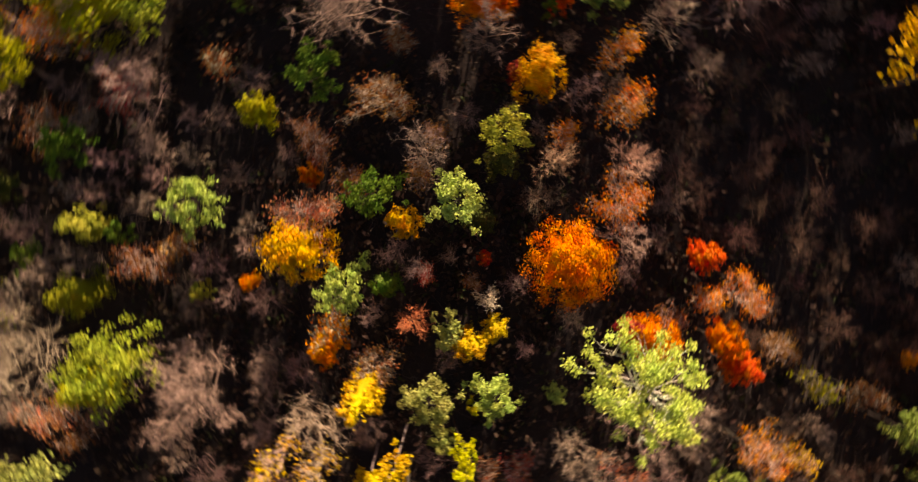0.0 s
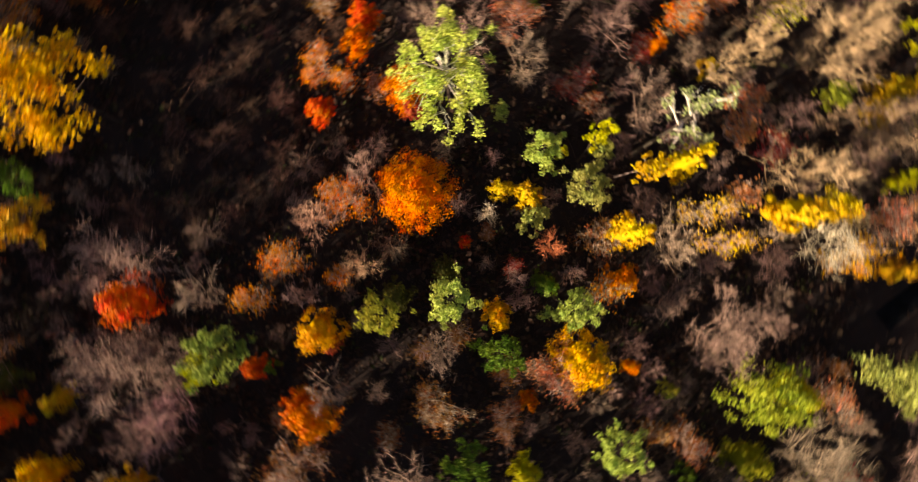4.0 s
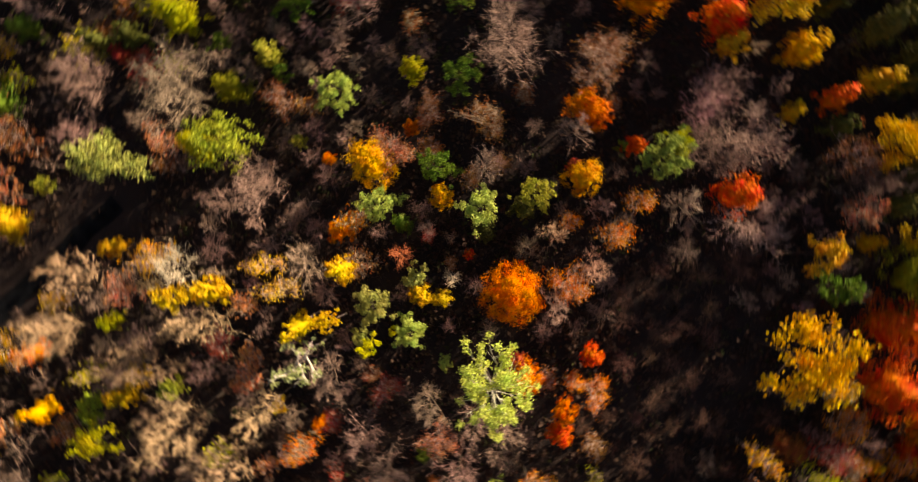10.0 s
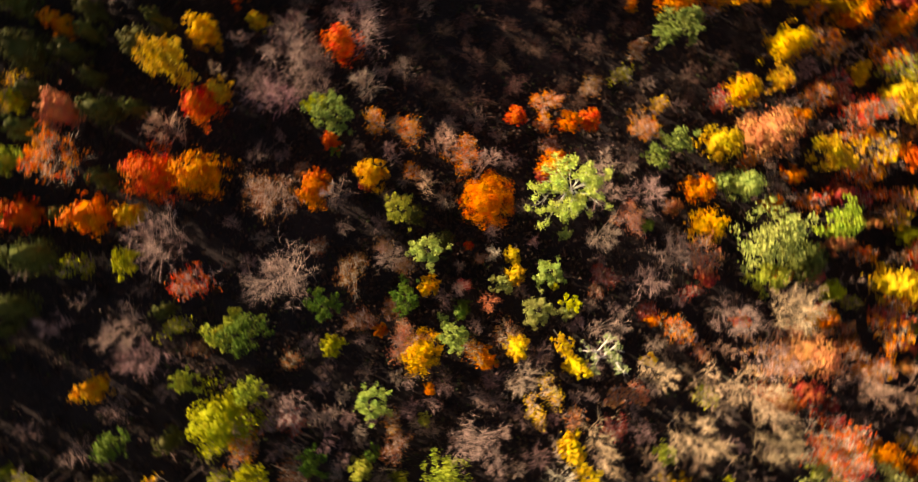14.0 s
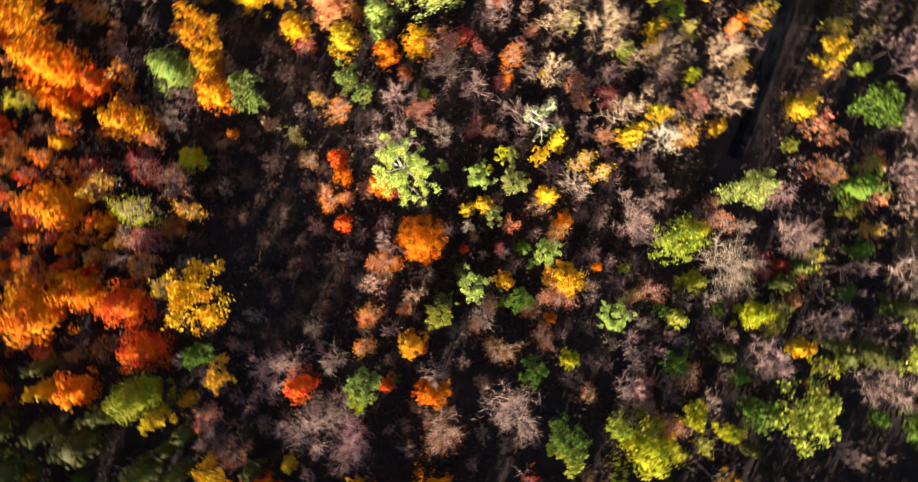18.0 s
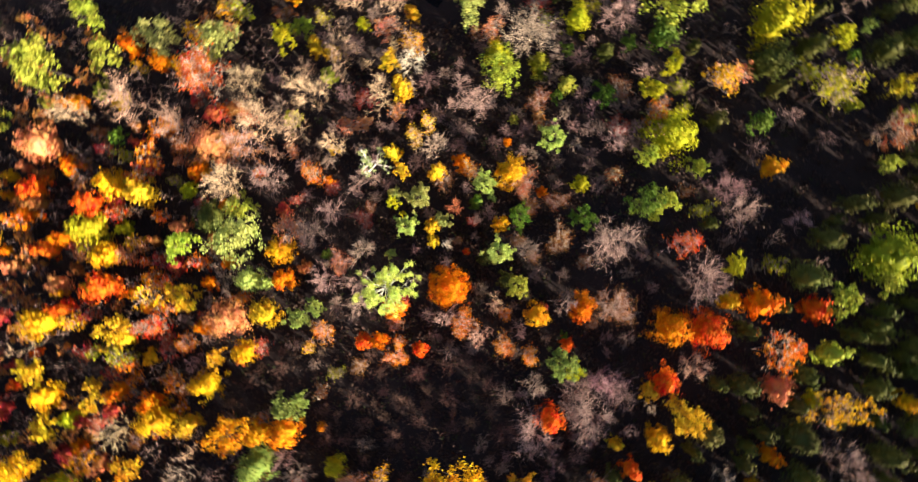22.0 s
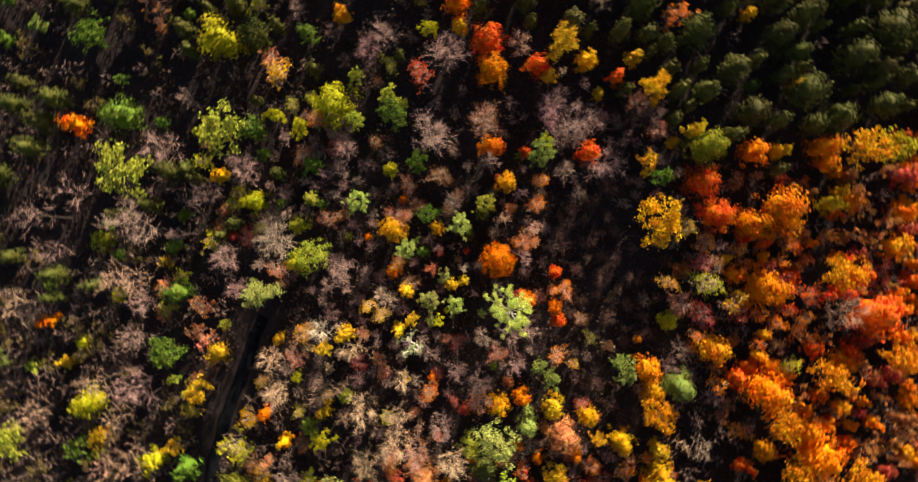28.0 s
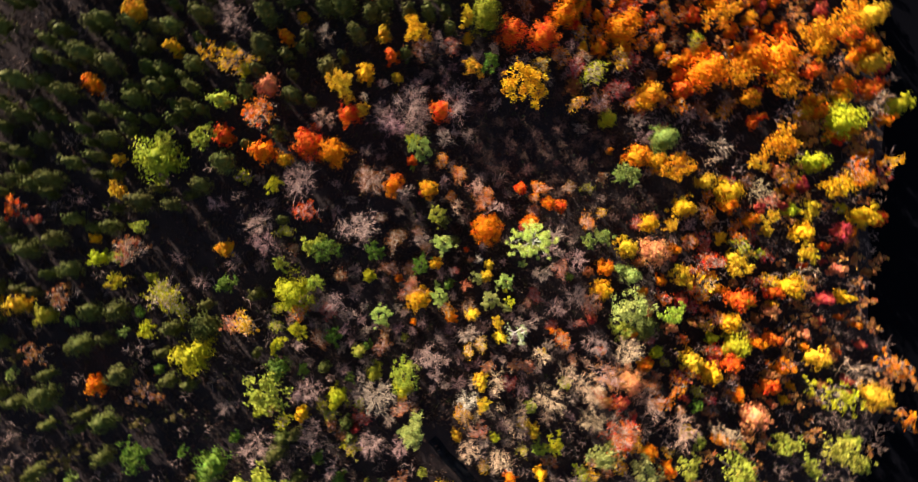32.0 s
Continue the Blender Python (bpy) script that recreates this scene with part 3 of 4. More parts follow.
def track():
    """A gravel track, its shade put into a near-black bluish colour, with a low crown and worn, wandering edges."""
    m, n, l = material("shaded_gravel")
    bsdf, coords, fine, broad = n["Principled BSDF"], n.new("ShaderNodeTexCoord"), n.new("ShaderNodeTexNoise"), n.new("ShaderNodeTexNoise")
    ramp, mix, bump = n.new("ShaderNodeValToRGB"), n.new("ShaderNodeMath"), n.new("ShaderNodeBump")
    for node, scale in ((fine, 7.0), (broad, 0.5)):
        node.inputs["Scale"].default_value, node.inputs["Detail"].default_value = scale, 5.0
        l.new(coords.outputs["Object"], node.inputs["Vector"])
        l.new(node.outputs["Fac"], mix.inputs[0 if node is fine else 1])
    mix.operation = "MULTIPLY"
    # near-black, bluish stops carry the shade that lies on the track
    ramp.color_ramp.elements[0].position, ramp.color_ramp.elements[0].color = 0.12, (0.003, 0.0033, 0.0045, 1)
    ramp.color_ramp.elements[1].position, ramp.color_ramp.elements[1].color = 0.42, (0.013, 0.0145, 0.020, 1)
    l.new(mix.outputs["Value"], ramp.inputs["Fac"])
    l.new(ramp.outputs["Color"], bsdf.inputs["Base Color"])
    l.new(fine.outputs["Fac"], bump.inputs["Height"])
    bump.inputs["Strength"].default_value, bump.inputs["Distance"].default_value = 0.5, 0.05
    l.new(bump.outputs["Normal"], bsdf.inputs["Normal"])
    bsdf.inputs["Roughness"].default_value, bsdf.inputs["Specular IOR Level"].default_value = 0.95, 0.05
    knots = np.array(TRACK, float)
    along = np.concatenate([[0], np.cumsum(np.linalg.norm(np.diff(knots, axis=0), axis=1))])
    d = np.arange(0, along[-1], 1.2)
    line = np.stack([np.interp(d, along, knots[:, 0]), np.interp(d, along, knots[:, 1])], 1)
    for _ in range(6):
        line[1:-1] = (line[:-2] + 2 * line[1:-1] + line[2:]) / 4
    side = unit(np.gradient(line, axis=0)) @ np.array([[0, 1], [-1, 0]])
    verts, across = [], (-1.0, -0.85, 0.0, 0.85, 1.0)
    for i, (p, q) in enumerate(zip(line, side)):
        for c in across:
            wide = 1.7 + 0.5 * noise.noise((i * 0.3, c * 4, 5.5))
            x, y = p + q * c * wide
            verts.append((x, y, ground_z(x, y) + (-0.25 if abs(c) == 1 else 0.12 + 0.04 * (1 - abs(c)))))
    faces = [(5 * i + j, 5 * i + j + 1, 5 * i + j + 6, 5 * i + j + 5) for i in range(len(line) - 1) for j in range(4)]
    tagged(new("road", mesh_from("road", verts, faces, m, True)), "narrow gravel track, coloured near-black for the shade of the wood", "road", "", "structure")


track()

# ---- the trees that can be told apart ----
dead(6.5, -26.5, 3.0, 26.0)
open_crown(13.8, -4.7, 5.7, 22.0, YG)
leafy(11.8, -10.1, 1.2, 9.0, LG)
leafy(14.9, 0.2, 2.5, 13.3, OR)
leafy(13.1, 0.0, 1.5, 9.5, RE)
leafy(3.1, 0.3, 4.0, 17.6, OR)
leafy(23.0, 4.4, 1.9, 11.9, RO)
leafy(20.1, 5.4, 1.9, 11.9, OR)
sparse(18.3, 9.7, 2.3, 12.7, OR)
leafy(13.1, 10.0, 1.7, 11.6, RO)
sparse(17.1, 7.6, 1.5, 9.5, OR)
leafy(2.0, -12.1, 1.7, 11.6, YE)
leafy(2.8, -9.7, 1.4, 9.3, YE)
leafy(-1.0, -12.3, 1.9, 11.9, LG)
leafy(6.2, -13.7, 2.5, 13.3, LG)
leafy(2.6, -18.3, 2.9, 14.2, LG)
leafy(6.1, -19.6, 1.4, 21.7, OL)
leafy(6.2, -16.8, 0.9, 8.3, OL)
leafy(-2.7, -20.9, 1.7, 22.4, YE)
bare(-3.7, -14.9, 2.1, 12.5, PK)
sparse(-3.5, -20.8, 2.9, 9.9, RU)
leafy(-8.4, -22.1, 1.9, 11.9, OR)
sparse(-8.8, -19.7, 2.0, 13.3, OR)
leafy(-10.6, -15.5, 2.6, 13.5, LG)
leafy(-7.8, -13.5, 1.5, 9.5, GR)
leafy(-16.8, -16.0, 3.3, 16.5, GO)
sparse(-18.7, -15.0, 3.3, 12.0, PK)
sparse(-17.8, -12.2, 1.6, 9.7, PK)
leafy(-21.4, -11.0, 1.2, 9.0, OR)
leafy(-26.3, -19.4, 2.8, 13.8, LG)
leafy(-11.0, -7.4, 1.7, 11.6, GO)
leafy(-15.0, -7.2, 2.5, 13.3, GR)
leafy(-8.4, -2.2, 3.0, 14.3, LG)
leafy(-5.7, -2.3, 1.6, 9.7, DG)
leafy(-9.5, 5.2, 2.6, 13.5, YG)
leafy(-7.6, 3.4, 1.9, 11.9, DG)
sparse(-6.2, -10.1, 1.2, 7.1, RE)
leafy(-2.6, -4.8, 0.8, 8.2, RO)
sparse(-2.0, -7.6, 1.1, 6.1, RU)
bare(0.2, -7.4, 1.6, 9.7, PA)
sparse(3.0, 7.9, 2.8, 13.8, OR)
sparse(5.5, 10.1, 1.4, 9.3, OR)
bare(0.9, 11.6, 2.8, 13.8, TA)
bare(-4.0, 7.0, 2.3, 12.9, TA)
sparse(-5.0, 9.7, 1.5, 9.5, OR)
sparse(-20.9, -0.0, 3.2, 10.3, RU)
bare(-13.7, -1.7, 2.6, 13.5, MA)
sparse(-13.6, -3.3, 1.7, 8.1, RU)
sparse(-3.1, 15.5, 2.5, 13.3, OR)
leafy(-11.0, 12.3, 2.6, 13.5, GO)
leafy(-13.3, 11.1, 1.0, 8.5, RE)
bare(-7.0, 13.0, 2.0, 12.2, MA)
sparse(-6.8, 18.9, 1.9, 11.9, OR)
leafy(-15.1, 17.8, 1.0, 8.5, GR)
leafy(-20.6, 13.5, 2.8, 13.8, OR)
leafy(-19.5, 15.5, 1.7, 11.6, RO)
bare(-29.3, 2.8, 5.5, 18.0, MA)
leafy(-27.1, -3.5, 2.8, 13.8, GR)
leafy(-28.9, -9.3, 1.7, 11.6, OL)
leafy(-48.4, -11.8, 5.5, 17, OL)
leafy(-43.0, -9.8, 2.4, 14.2, YG)
bare(-46.7, -13.1, 2.5, 13.3, TA)
sparse(-47.2, -16.8, 2.3, 12.7, OR)
leafy(-48.5, -21.6, 2.8, 13.8, OL)
bare(-37.9, -15.4, 3.0, 14.3, MA)
leafy(-43.8, 0.8, 2.5, 13.3, YG)
leafy(-51.3, -4.5, 2.3, 12.7, YG)
leafy(-40.9, 1.4, 1.9, 11.9, YG)
leafy(-21.9, -35.7, 4.3, 15.5, YG)
leafy(-22.7, -39.2, 2.6, 13.5, OL)
bare(-15.1, -31.0, 4.1, 15.1, MA)
bare(-13.7, -36.4, 2.6, 13.5, MA)
bare(-30.2, -40.0, 5.7, 17.1, MA)
sparse(-35.1, -46.5, 2.6, 8.0, RE)
bare(-4.2, -26.7, 3.4, 15.1, MA)
leafy(-40.3, -40.0, 3.1, 12.7, OL)
bare(-46.9, -37.3, 4.4, 14.2, MA)
leafy(-33.6, -28.4, 2.0, 12.2, YG)
leafy(-30.9, -27.3, 1.4, 9.3, GR)
sparse(-27.0, -28.2, 2.6, 9.5, RU)
bare(-31.0, -17.3, 1.6, 9.7, MA)
leafy(-21.1, -26.1, 1.2, 8.9, YG)
leafy(-18.6, -22.5, 1.0, 8.6, OR)
leafy(39.4, -15.2, 2.6, 13.5, LG)
leafy(36.3, -13.4, 1.9, 11.9, LG)
leafy(31.7, -18.6, 2.8, 13.8, GO)
leafy(33.3, -12.6, 2.4, 13.0, OR)
leafy(45.5, -9.6, 4.0, 17.4, PK)
leafy(39.4, -7.7, 3.0, 14.3, YE)
leafy(51.4, -3.2, 2.4, 13.0, YE)
leafy(33.3, -5.1, 2.8, 13.8, GP)
leafy(29.7, -5.8, 2.1, 12.5, GP)
sparse(43.3, -2.2, 2.0, 10, RE)
sparse(29.7, -0.8, 2.4, 13.0, OR)
bare(25.3, -9.6, 3.4, 15.1, MA)
sparse(21.2, -12.5, 2.5, 13.3, PK)
leafy(23.9, -14.4, 1.2, 9.0, GR)
leafy(42.2, 10.9, 3.2, 14.8, GP)
leafy(38.9, 10.9, 2.4, 13.0, GP)
bare(38.0, 19.6, 2.1, 4.6, SHADE_TWIG)
sparse(36.4, 30.7, 3.3, 10.5, RU)
sparse(29.5, 31.0, 2.1, 12.5, GO)
bare(23.9, -19.7, 3.7, 15.9, MA)
bare(19.4, -21.8, 3.1, 14.6, MA)
sparse(17.5, -27.2, 1.7, 7.0, RE)
leafy(3.8, -24.1, 1.7, 22.0, YE)
sparse(-1.2, -28.5, 1.6, 21.9, YE)
leafy(2.9, -27.9, 1.6, 21.9, YE)
leafy(18.3, -28.5, 1.3, 8.5, OR)
bare(13.6, -23.9, 1.6, 9.7, MA)
leafy(-82.0, 65.3, 3.2, 14.7, GO)
leafy(-74.3, 55.0, 2.1, 12.4, GO)
sparse(-64.0, 53.1, 2.7, 13.7, GO)
sparse(-57.5, 48.5, 4.1, 16.6, GO)
leafy(-56.2, 48.1, 1.9, 12.1, OL)
leafy(-95.2, 47.2, 2.7, 13.7, OR)
leafy(-62.4, 40.4, 2.9, 14.0, YG)
leafy(-78.6, 25.9, 5.9, 20.5, OV)
leafy(-77.2, 30.8, 2.9, 14.0, YG)
leafy(-90.3, 27.3, 1.9, 12.1, YE)
leafy(-91.3, 18.7, 2.6, 13.4, YE)
leafy(-67.2, 30.6, 3.5, 15.3, YG)
leafy(-62.5, 30.9, 3.0, 14.4, RO)
leafy(-50.1, 42.6, 3.2, 14.7, PK)
sparse(-53.0, 35.4, 4.4, 17.3, OR)
leafy(-52.7, 26.1, 3.5, 15.3, OR)
leafy(-48.2, 23.4, 2.1, 12.4, GO)
leafy(-51.4, 16.8, 2.6, 13.4, OL)
leafy(-32.1, 39.4, 4.4, 17.3, YE)
leafy(-30.1, 33.6, 3.2, 14.7, RO)
leafy(-26.7, 34.3, 2.1, 12.4, YE)
leafy(-41.4, 27.1, 4.4, 17.3, RO)
leafy(-34.6, 23.6, 3.8, 16.0, OR)
bare(-37.1, 32.6, 3.5, 12, TA)
bare(-43.4, 17.3, 5.0, 18.6, MA)
sparse(-43.3, 9.5, 2.9, 14.0, RO)
sparse(-25.7, 15.0, 4.1, 16.6, RU)
leafy(-19.4, 53.7, 2.4, 13.1, YE)
leafy(-10.1, 52.7, 4.3, 17.0, GO)
leafy(-17.4, 47.9, 2.1, 12.4, RO)
leafy(-16.3, 42.8, 1.5, 9.4, YE)
leafy(-24.7, 43.8, 2.7, 13.7, GO)
leafy(-6.1, 31.7, 2.9, 14.0, RO)
bare(-13.5, 34.2, 6.2, 12, MA)
leafy(-13.8, 24.7, 2.2, 12.7, OL)
leafy(-11.8, 22.8, 3.5, 15.3, GP)
leafy(-14.9, 19.8, 1.5, 9.4, RO)
leafy(-87.4, 9.2, 2.4, 13.1, YG)
sparse(-58.4, 19.8, 1.9, 12.1, OL)
leafy(2.6, 55.6, 2.9, 14.0, YE)
leafy(8.0, 55.0, 4.7, 17.9, OV)
leafy(14.4, 50.3, 4.0, 16.3, RO)
leafy(22.5, 49.4, 4.4, 17.3, RO)
leafy(28.8, 54.3, 4.0, 16.3, OR)
leafy(42.6, 48.1, 5.0, 18.6, OR)
leafy(33.6, 46.4, 1.3, 9.1, GO)
leafy(15.1, 35.4, 5.9, 20.5, GO)
leafy(3.1, 41.5, 2.9, 14.0, YE)
leafy(7.5, 43.1, 2.9, 14.0, GR)
sparse(42.1, 40.6, 3.2, 14.7, YE)
sparse(21.1, 41.9, 2.6, 13.4, YE)
sparse(34.2, 38.1, 3.5, 15.3, OL)
leafy(49.3, 31.0, 4.0, 16.3, GD)
leafy(53.5, 43.7, 1.6, 9.7, GD)
leafy(67.2, 49.0, 4.7, 17.9, GD)
sparse(61.8, 43.6, 2.4, 13.1, OL)
leafy(58.1, 32.2, 2.9, 14.0, RO)
leafy(63.2, 35.5, 5.6, 19.8, OR)
leafy(71.2, 33.0, 4.4, 17.3, GD)
leafy(82.5, 37.3, 6.2, 21.1, OR)
leafy(82.2, 29.7, 4.4, 17.3, GD)
leafy(93.1, 42.9, 4.7, 17.9, GD)
leafy(99.8, 45.1, 5.2, 18.9, GD)
leafy(108.6, 47.1, 4.0, 16.3, YE)
leafy(96.2, 39.4, 3.2, 14.7, GD)
leafy(107.7, 34.0, 3.5, 15.3, YE)
leafy(98.3, 19.8, 5.0, 18.6, OL)
bare(105.2, 23.1, 4.4, 17.3, TA)
leafy(113.9, 22.6, 3.2, 14.7, OL)
leafy(80.4, 13.9, 5.0, 18.6, GD)
leafy(75.2, 11.0, 2.7, 13.7, YE)
leafy(90.1, 9.5, 3.5, 15.3, OL)
sparse(94.8, 16.5, 2.2, 12.7, OR)
sparse(97.3, 6.4, 4.7, 17.9, OR)
leafy(103.1, 3.8, 2.9, 14.0, GO)
sparse(108.6, 7.9, 3.2, 14.7, GD)
sparse(111.1, 4.5, 2.6, 8.1, RE)
leafy(51.6, 19.3, 4.1, 16.6, GP)
leafy(44.6, 15.3, 3.5, 15.3, GD)
leafy(51.7, 11.0, 4.4, 17.3, GD)
leafy(49.3, 13.4, 2.9, 14.0, GD)
leafy(38.7, 18.3, 1.1, 5.0, GD)
leafy(61.7, 6.7, 2.4, 13.1, YE)
leafy(67.0, 4.5, 3.8, 16.0, GO)
leafy(66.9, 0.1, 2.6, 13.4, OR)
leafy(55.2, 1.5, 3.2, 14.7, GO)
leafy(46.1, -3.0, 2.7, 13.7, GO)
leafy(87.2, -2.3, 2.9, 14.0, YE)
leafy(93.6, 2.3, 4.1, 16.6, GO)
bare(74.2, 2.7, 3.5, 15.3, TA)
sparse(81.7, 5.1, 2.9, 14.0, GD)
leafy(77.5, -3.6, 2.2, 12.7, YE)
leafy(72.8, -4.4, 2.2, 12.7, OR)
leafy(76.6, -7.4, 1.8, 11.7, YE)
leafy(102.5, -5.3, 3.5, 15.3, GO)
leafy(96.7, -9.0, 2.7, 13.7, RE)
leafy(85.9, -8.0, 2.9, 14.0, GO)
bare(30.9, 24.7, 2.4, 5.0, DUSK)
bare(25.6, 26.2, 3.2, 5.0, SHADE_TWIG)
leafy(38.7, 26.6, 2.6, 7.0, OL)
bare(45.9, 25.0, 3.5, 8.0, MA)
bare(59.5, 24.5, 3.5, 9.0, MA)
bare(82.2, 23.2, 3.5, 15.3, MA)
bare(-87.2, 2.9, 4.4, 17.3, TA)
leafy(-99.1, 2.4, 2.2, 12.7, OL)
leafy(-93.1, 1.9, 2.2, 12.7, YG)
leafy(-93.5, -3.8, 2.6, 13.4, OL)
leafy(-65.2, 2.2, 2.4, 13.1, GO)
leafy(-65.5, -7.5, 2.9, 14.0, GR)
sparse(-79.1, -9.0, 5.0, 18.6, OL)
sparse(-78.3, -12.9, 2.2, 12.7, OL)
leafy(-119.7, -7.9, 2.9, 14.0, YE)
leafy(-71.9, -18.5, 4.1, 16.6, DG)
sparse(-60.6, -18.4, 3.2, 17.3, GO)
leafy(-87.0, -17.9, 2.6, 13.4, OL)
leafy(-75.5, -25.0, 5.1, 19.2, OL)
sparse(-117.6, -21.3, 3.6, 10.9, RU)
leafy(-101.8, -30.7, 2.9, 14.0, OR)
pine(-115.9, -32.9, 3.9, 15.3, DG)
pine(-96.0, -28.3, 3.2, 14.1, DG)
pine(-100.7, -41.0, 3.2, 14.1, DG)
leafy(-91.6, -48.2, 4.0, 16.3, GR)
pine(-102.7, -49.5, 2.6, 12.9, DG)
pine(-101.9, -12.1, 2.9, 13.5, DG)
pine(-95.1, -11.7, 2.9, 13.5, DG)
pine(-105.4, -19.8, 3.2, 14.1, DG)
sparse(-90.5, -34.7, 3.9, 11.4, RU)
bare(-88.8, -22.1, 3.2, 14.7, MA)
leafy(-54.1, -24.5, 2.6, 13.4, OL)
leafy(-54.8, -31.1, 3.2, 14.7, GR)
leafy(-55.9, -36.3, 5.8, 20.5, YG)
bare(-68.1, -39.3, 3.2, 14.7, MA)
leafy(-49.6, -43.7, 1.9, 12.1, GO)
bare(-46.9, -47.5, 3.8, 16.0, MA)
leafy(-36.6, -49.2, 1.3, 9.1, RE)
leafy(-20.9, -49.8, 4.4, 17.3, LG)
bare(-31.6, -52.0, 3.8, 16.0, MA)
bare(-25.2, -54.5, 2.9, 14.0, MA)
bare(-60.2, -49.5, 4.7, 17.9, MA)
leafy(-74.4, -54.5, 4.7, 16.0, GR)
leafy(-62.1, -60.7, 6.5, 17, YG)
bare(-42.9, -58.1, 2.9, 14.0, MA)
leafy(6.7, -21.3, 1.6, 9.7, LG)
leafy(38.4, -23.2, 5.2, 18.9, LG)
leafy(48.7, -26.0, 3.5, 15.3, YG)
leafy(35.5, -29.3, 3.2, 14.7, YG)
leafy(42.3, -29.1, 3.5, 15.3, DG)
leafy(29.1, -26.1, 1.6, 9.7, RE)
sparse(20.4, -30.3, 2.4, 13.1, OR)
sparse(-4.5, -29.9, 1.4, 21.6, GO)
sparse(7.0, -35.9, 1.9, 12.1, PK)
sparse(10.7, -36.8, 1.9, 12.1, PK)
sparse(0.1, -36.3, 1.9, 12.1, PK)
bare(35.1, -34.1, 4.1, 19.2, TA)
bare(28.2, -32.3, 3.8, 16.0, MA)
leafy(51.8, -17.2, 3.5, 15.3, YE)
leafy(67.4, -13.4, 2.6, 13.4, YE)
leafy(67.2, -16.4, 3.2, 14.7, YE)
sparse(59.1, -14.1, 3.2, 14.7, RO)
sparse(58.8, -18.7, 2.9, 14.0, GO)
leafy(85.9, -13.6, 3.2, 14.7, YE)
bare(84.4, -18.8, 3.5, 15.3, TA)
leafy(81.0, -22.5, 3.5, 15.3, GO)
sparse(76.1, -20.4, 1.9, 12.1, GO)
leafy(66.8, -24.7, 3.5, 15.3, RO)
leafy(77.1, -23.5, 2.2, 12.7, RO)
leafy(64.6, -30.2, 2.9, 14.0, GO)
leafy(90.7, -27.1, 2.2, 12.7, RE)
leafy(95.6, -26.6, 1.9, 12.1, GO)
leafy(65.0, -36.6, 3.8, 16.0, OL)
leafy(75.1, -35.9, 2.4, 13.1, RO)
leafy(71.3, -36.8, 2.2, 12.7, OR)
leafy(86.3, -41.8, 3.2, 14.7, YE)
leafy(53.6, -39.4, 3.2, 14.7, YE)
leafy(58.2, -42.9, 3.2, 14.7, GO)
leafy(64.4, -41.3, 2.7, 13.7, RO)
sparse(77.1, -41.7, 3.2, 14.7, OR)
sparse(85.1, -50.4, 4.7, 17.9, OL)
sparse(91.9, -52.9, 3.5, 15.3, OL)
leafy(101.3, -53.0, 3.8, 16.0, YE)
leafy(73.7, -48.3, 2.7, 13.7, RO)
leafy(67.9, -55.4, 4.1, 16.6, PK)
bare(59.9, -58.0, 3.8, 16.0, TA)
leafy(59.9, -60.7, 1.9, 12.1, OR)
leafy(36.0, -43.4, 4.4, 17.3, PK)
bare(25.1, -42.6, 4.8, 21.1, TA)
bare(40.1, -48.3, 4.4, 17.3, TA)
bare(13.2, -43.8, 4.4, 19.8, TA)
leafy(-1.5, -38.0, 2.1, 22.5, YE)
bare(1.3, -38.9, 3.3, 24.0, TA)
leafy(-3.1, -45.5, 2.4, 13.1, YE)
bare(-6.4, -44.1, 3.5, 15.3, PA)
sparse(30.9, -54.6, 4.8, 19.2, RO)
leafy(33.3, -59.1, 2.9, 14.0, OR)
bare(46.6, -55.4, 5.3, 19.2, TA)
leafy(27.0, -60.7, 4.1, 16.6, LG)
leafy(37.1, -65.5, 4.1, 16.6, LG)
leafy(49.4, -66.2, 3.5, 15.3, YG)
leafy(60.2, -68.1, 5.6, 19.8, YG)
leafy(40.4, -62.8, 2.2, 12.7, OR)
leafy(15.6, -56.3, 2.9, 14.0, OL)
leafy(7.8, -51.3, 1.9, 12.1, YE)
leafy(11.1, -54.2, 1.9, 12.1, YE)
leafy(74.8, -61.8, 3.8, 16.0, YG)
leafy(88.3, -65.0, 4.7, 17.9, YG)
leafy(94.7, -69.8, 2.9, 14.0, YG)
leafy(81.8, -69.9, 2.6, 13.4, YG)
sparse(107.7, -59.2, 3.2, 14.7, OR)
bare(94.2, -45.3, 4.4, 17.3, TA)
sparse(104.7, -44.2, 3.8, 16.0, OR)
leafy(11.1, -64.9, 1.9, 12.1, GO)
bare(-0.1, -58.9, 3.6, 19.5, TA)
leafy(53.9, -52.1, 1.8, 11.7, GR)
sparse(48.7, -45.9, 2.6, 13.4, OR)
bare(19.9, -38.8, 3.4, 17.3, TA)
sparse(30.5, -40.0, 3.8, 16.0, PK)
bare(24.7, -51.2, 3.7, 17.9, TA)
# low bare trees, their twigs coloured dark for the shade they stand in
bare(11.7, 22.1, 3.3, 4.5, SHADE_TWIG)
bare(4.2, 27.5, 2.7, 4.5, SHADE_TWIG)
bare(21.0, 19.6, 3.4, 4.8, SHADE_TWIG)
bare(30.2, 15.5, 2.7, 4.5, SHADE_TWIG)
bare(38.8, 21.1, 2.7, 4.5, SHADE_TWIG)
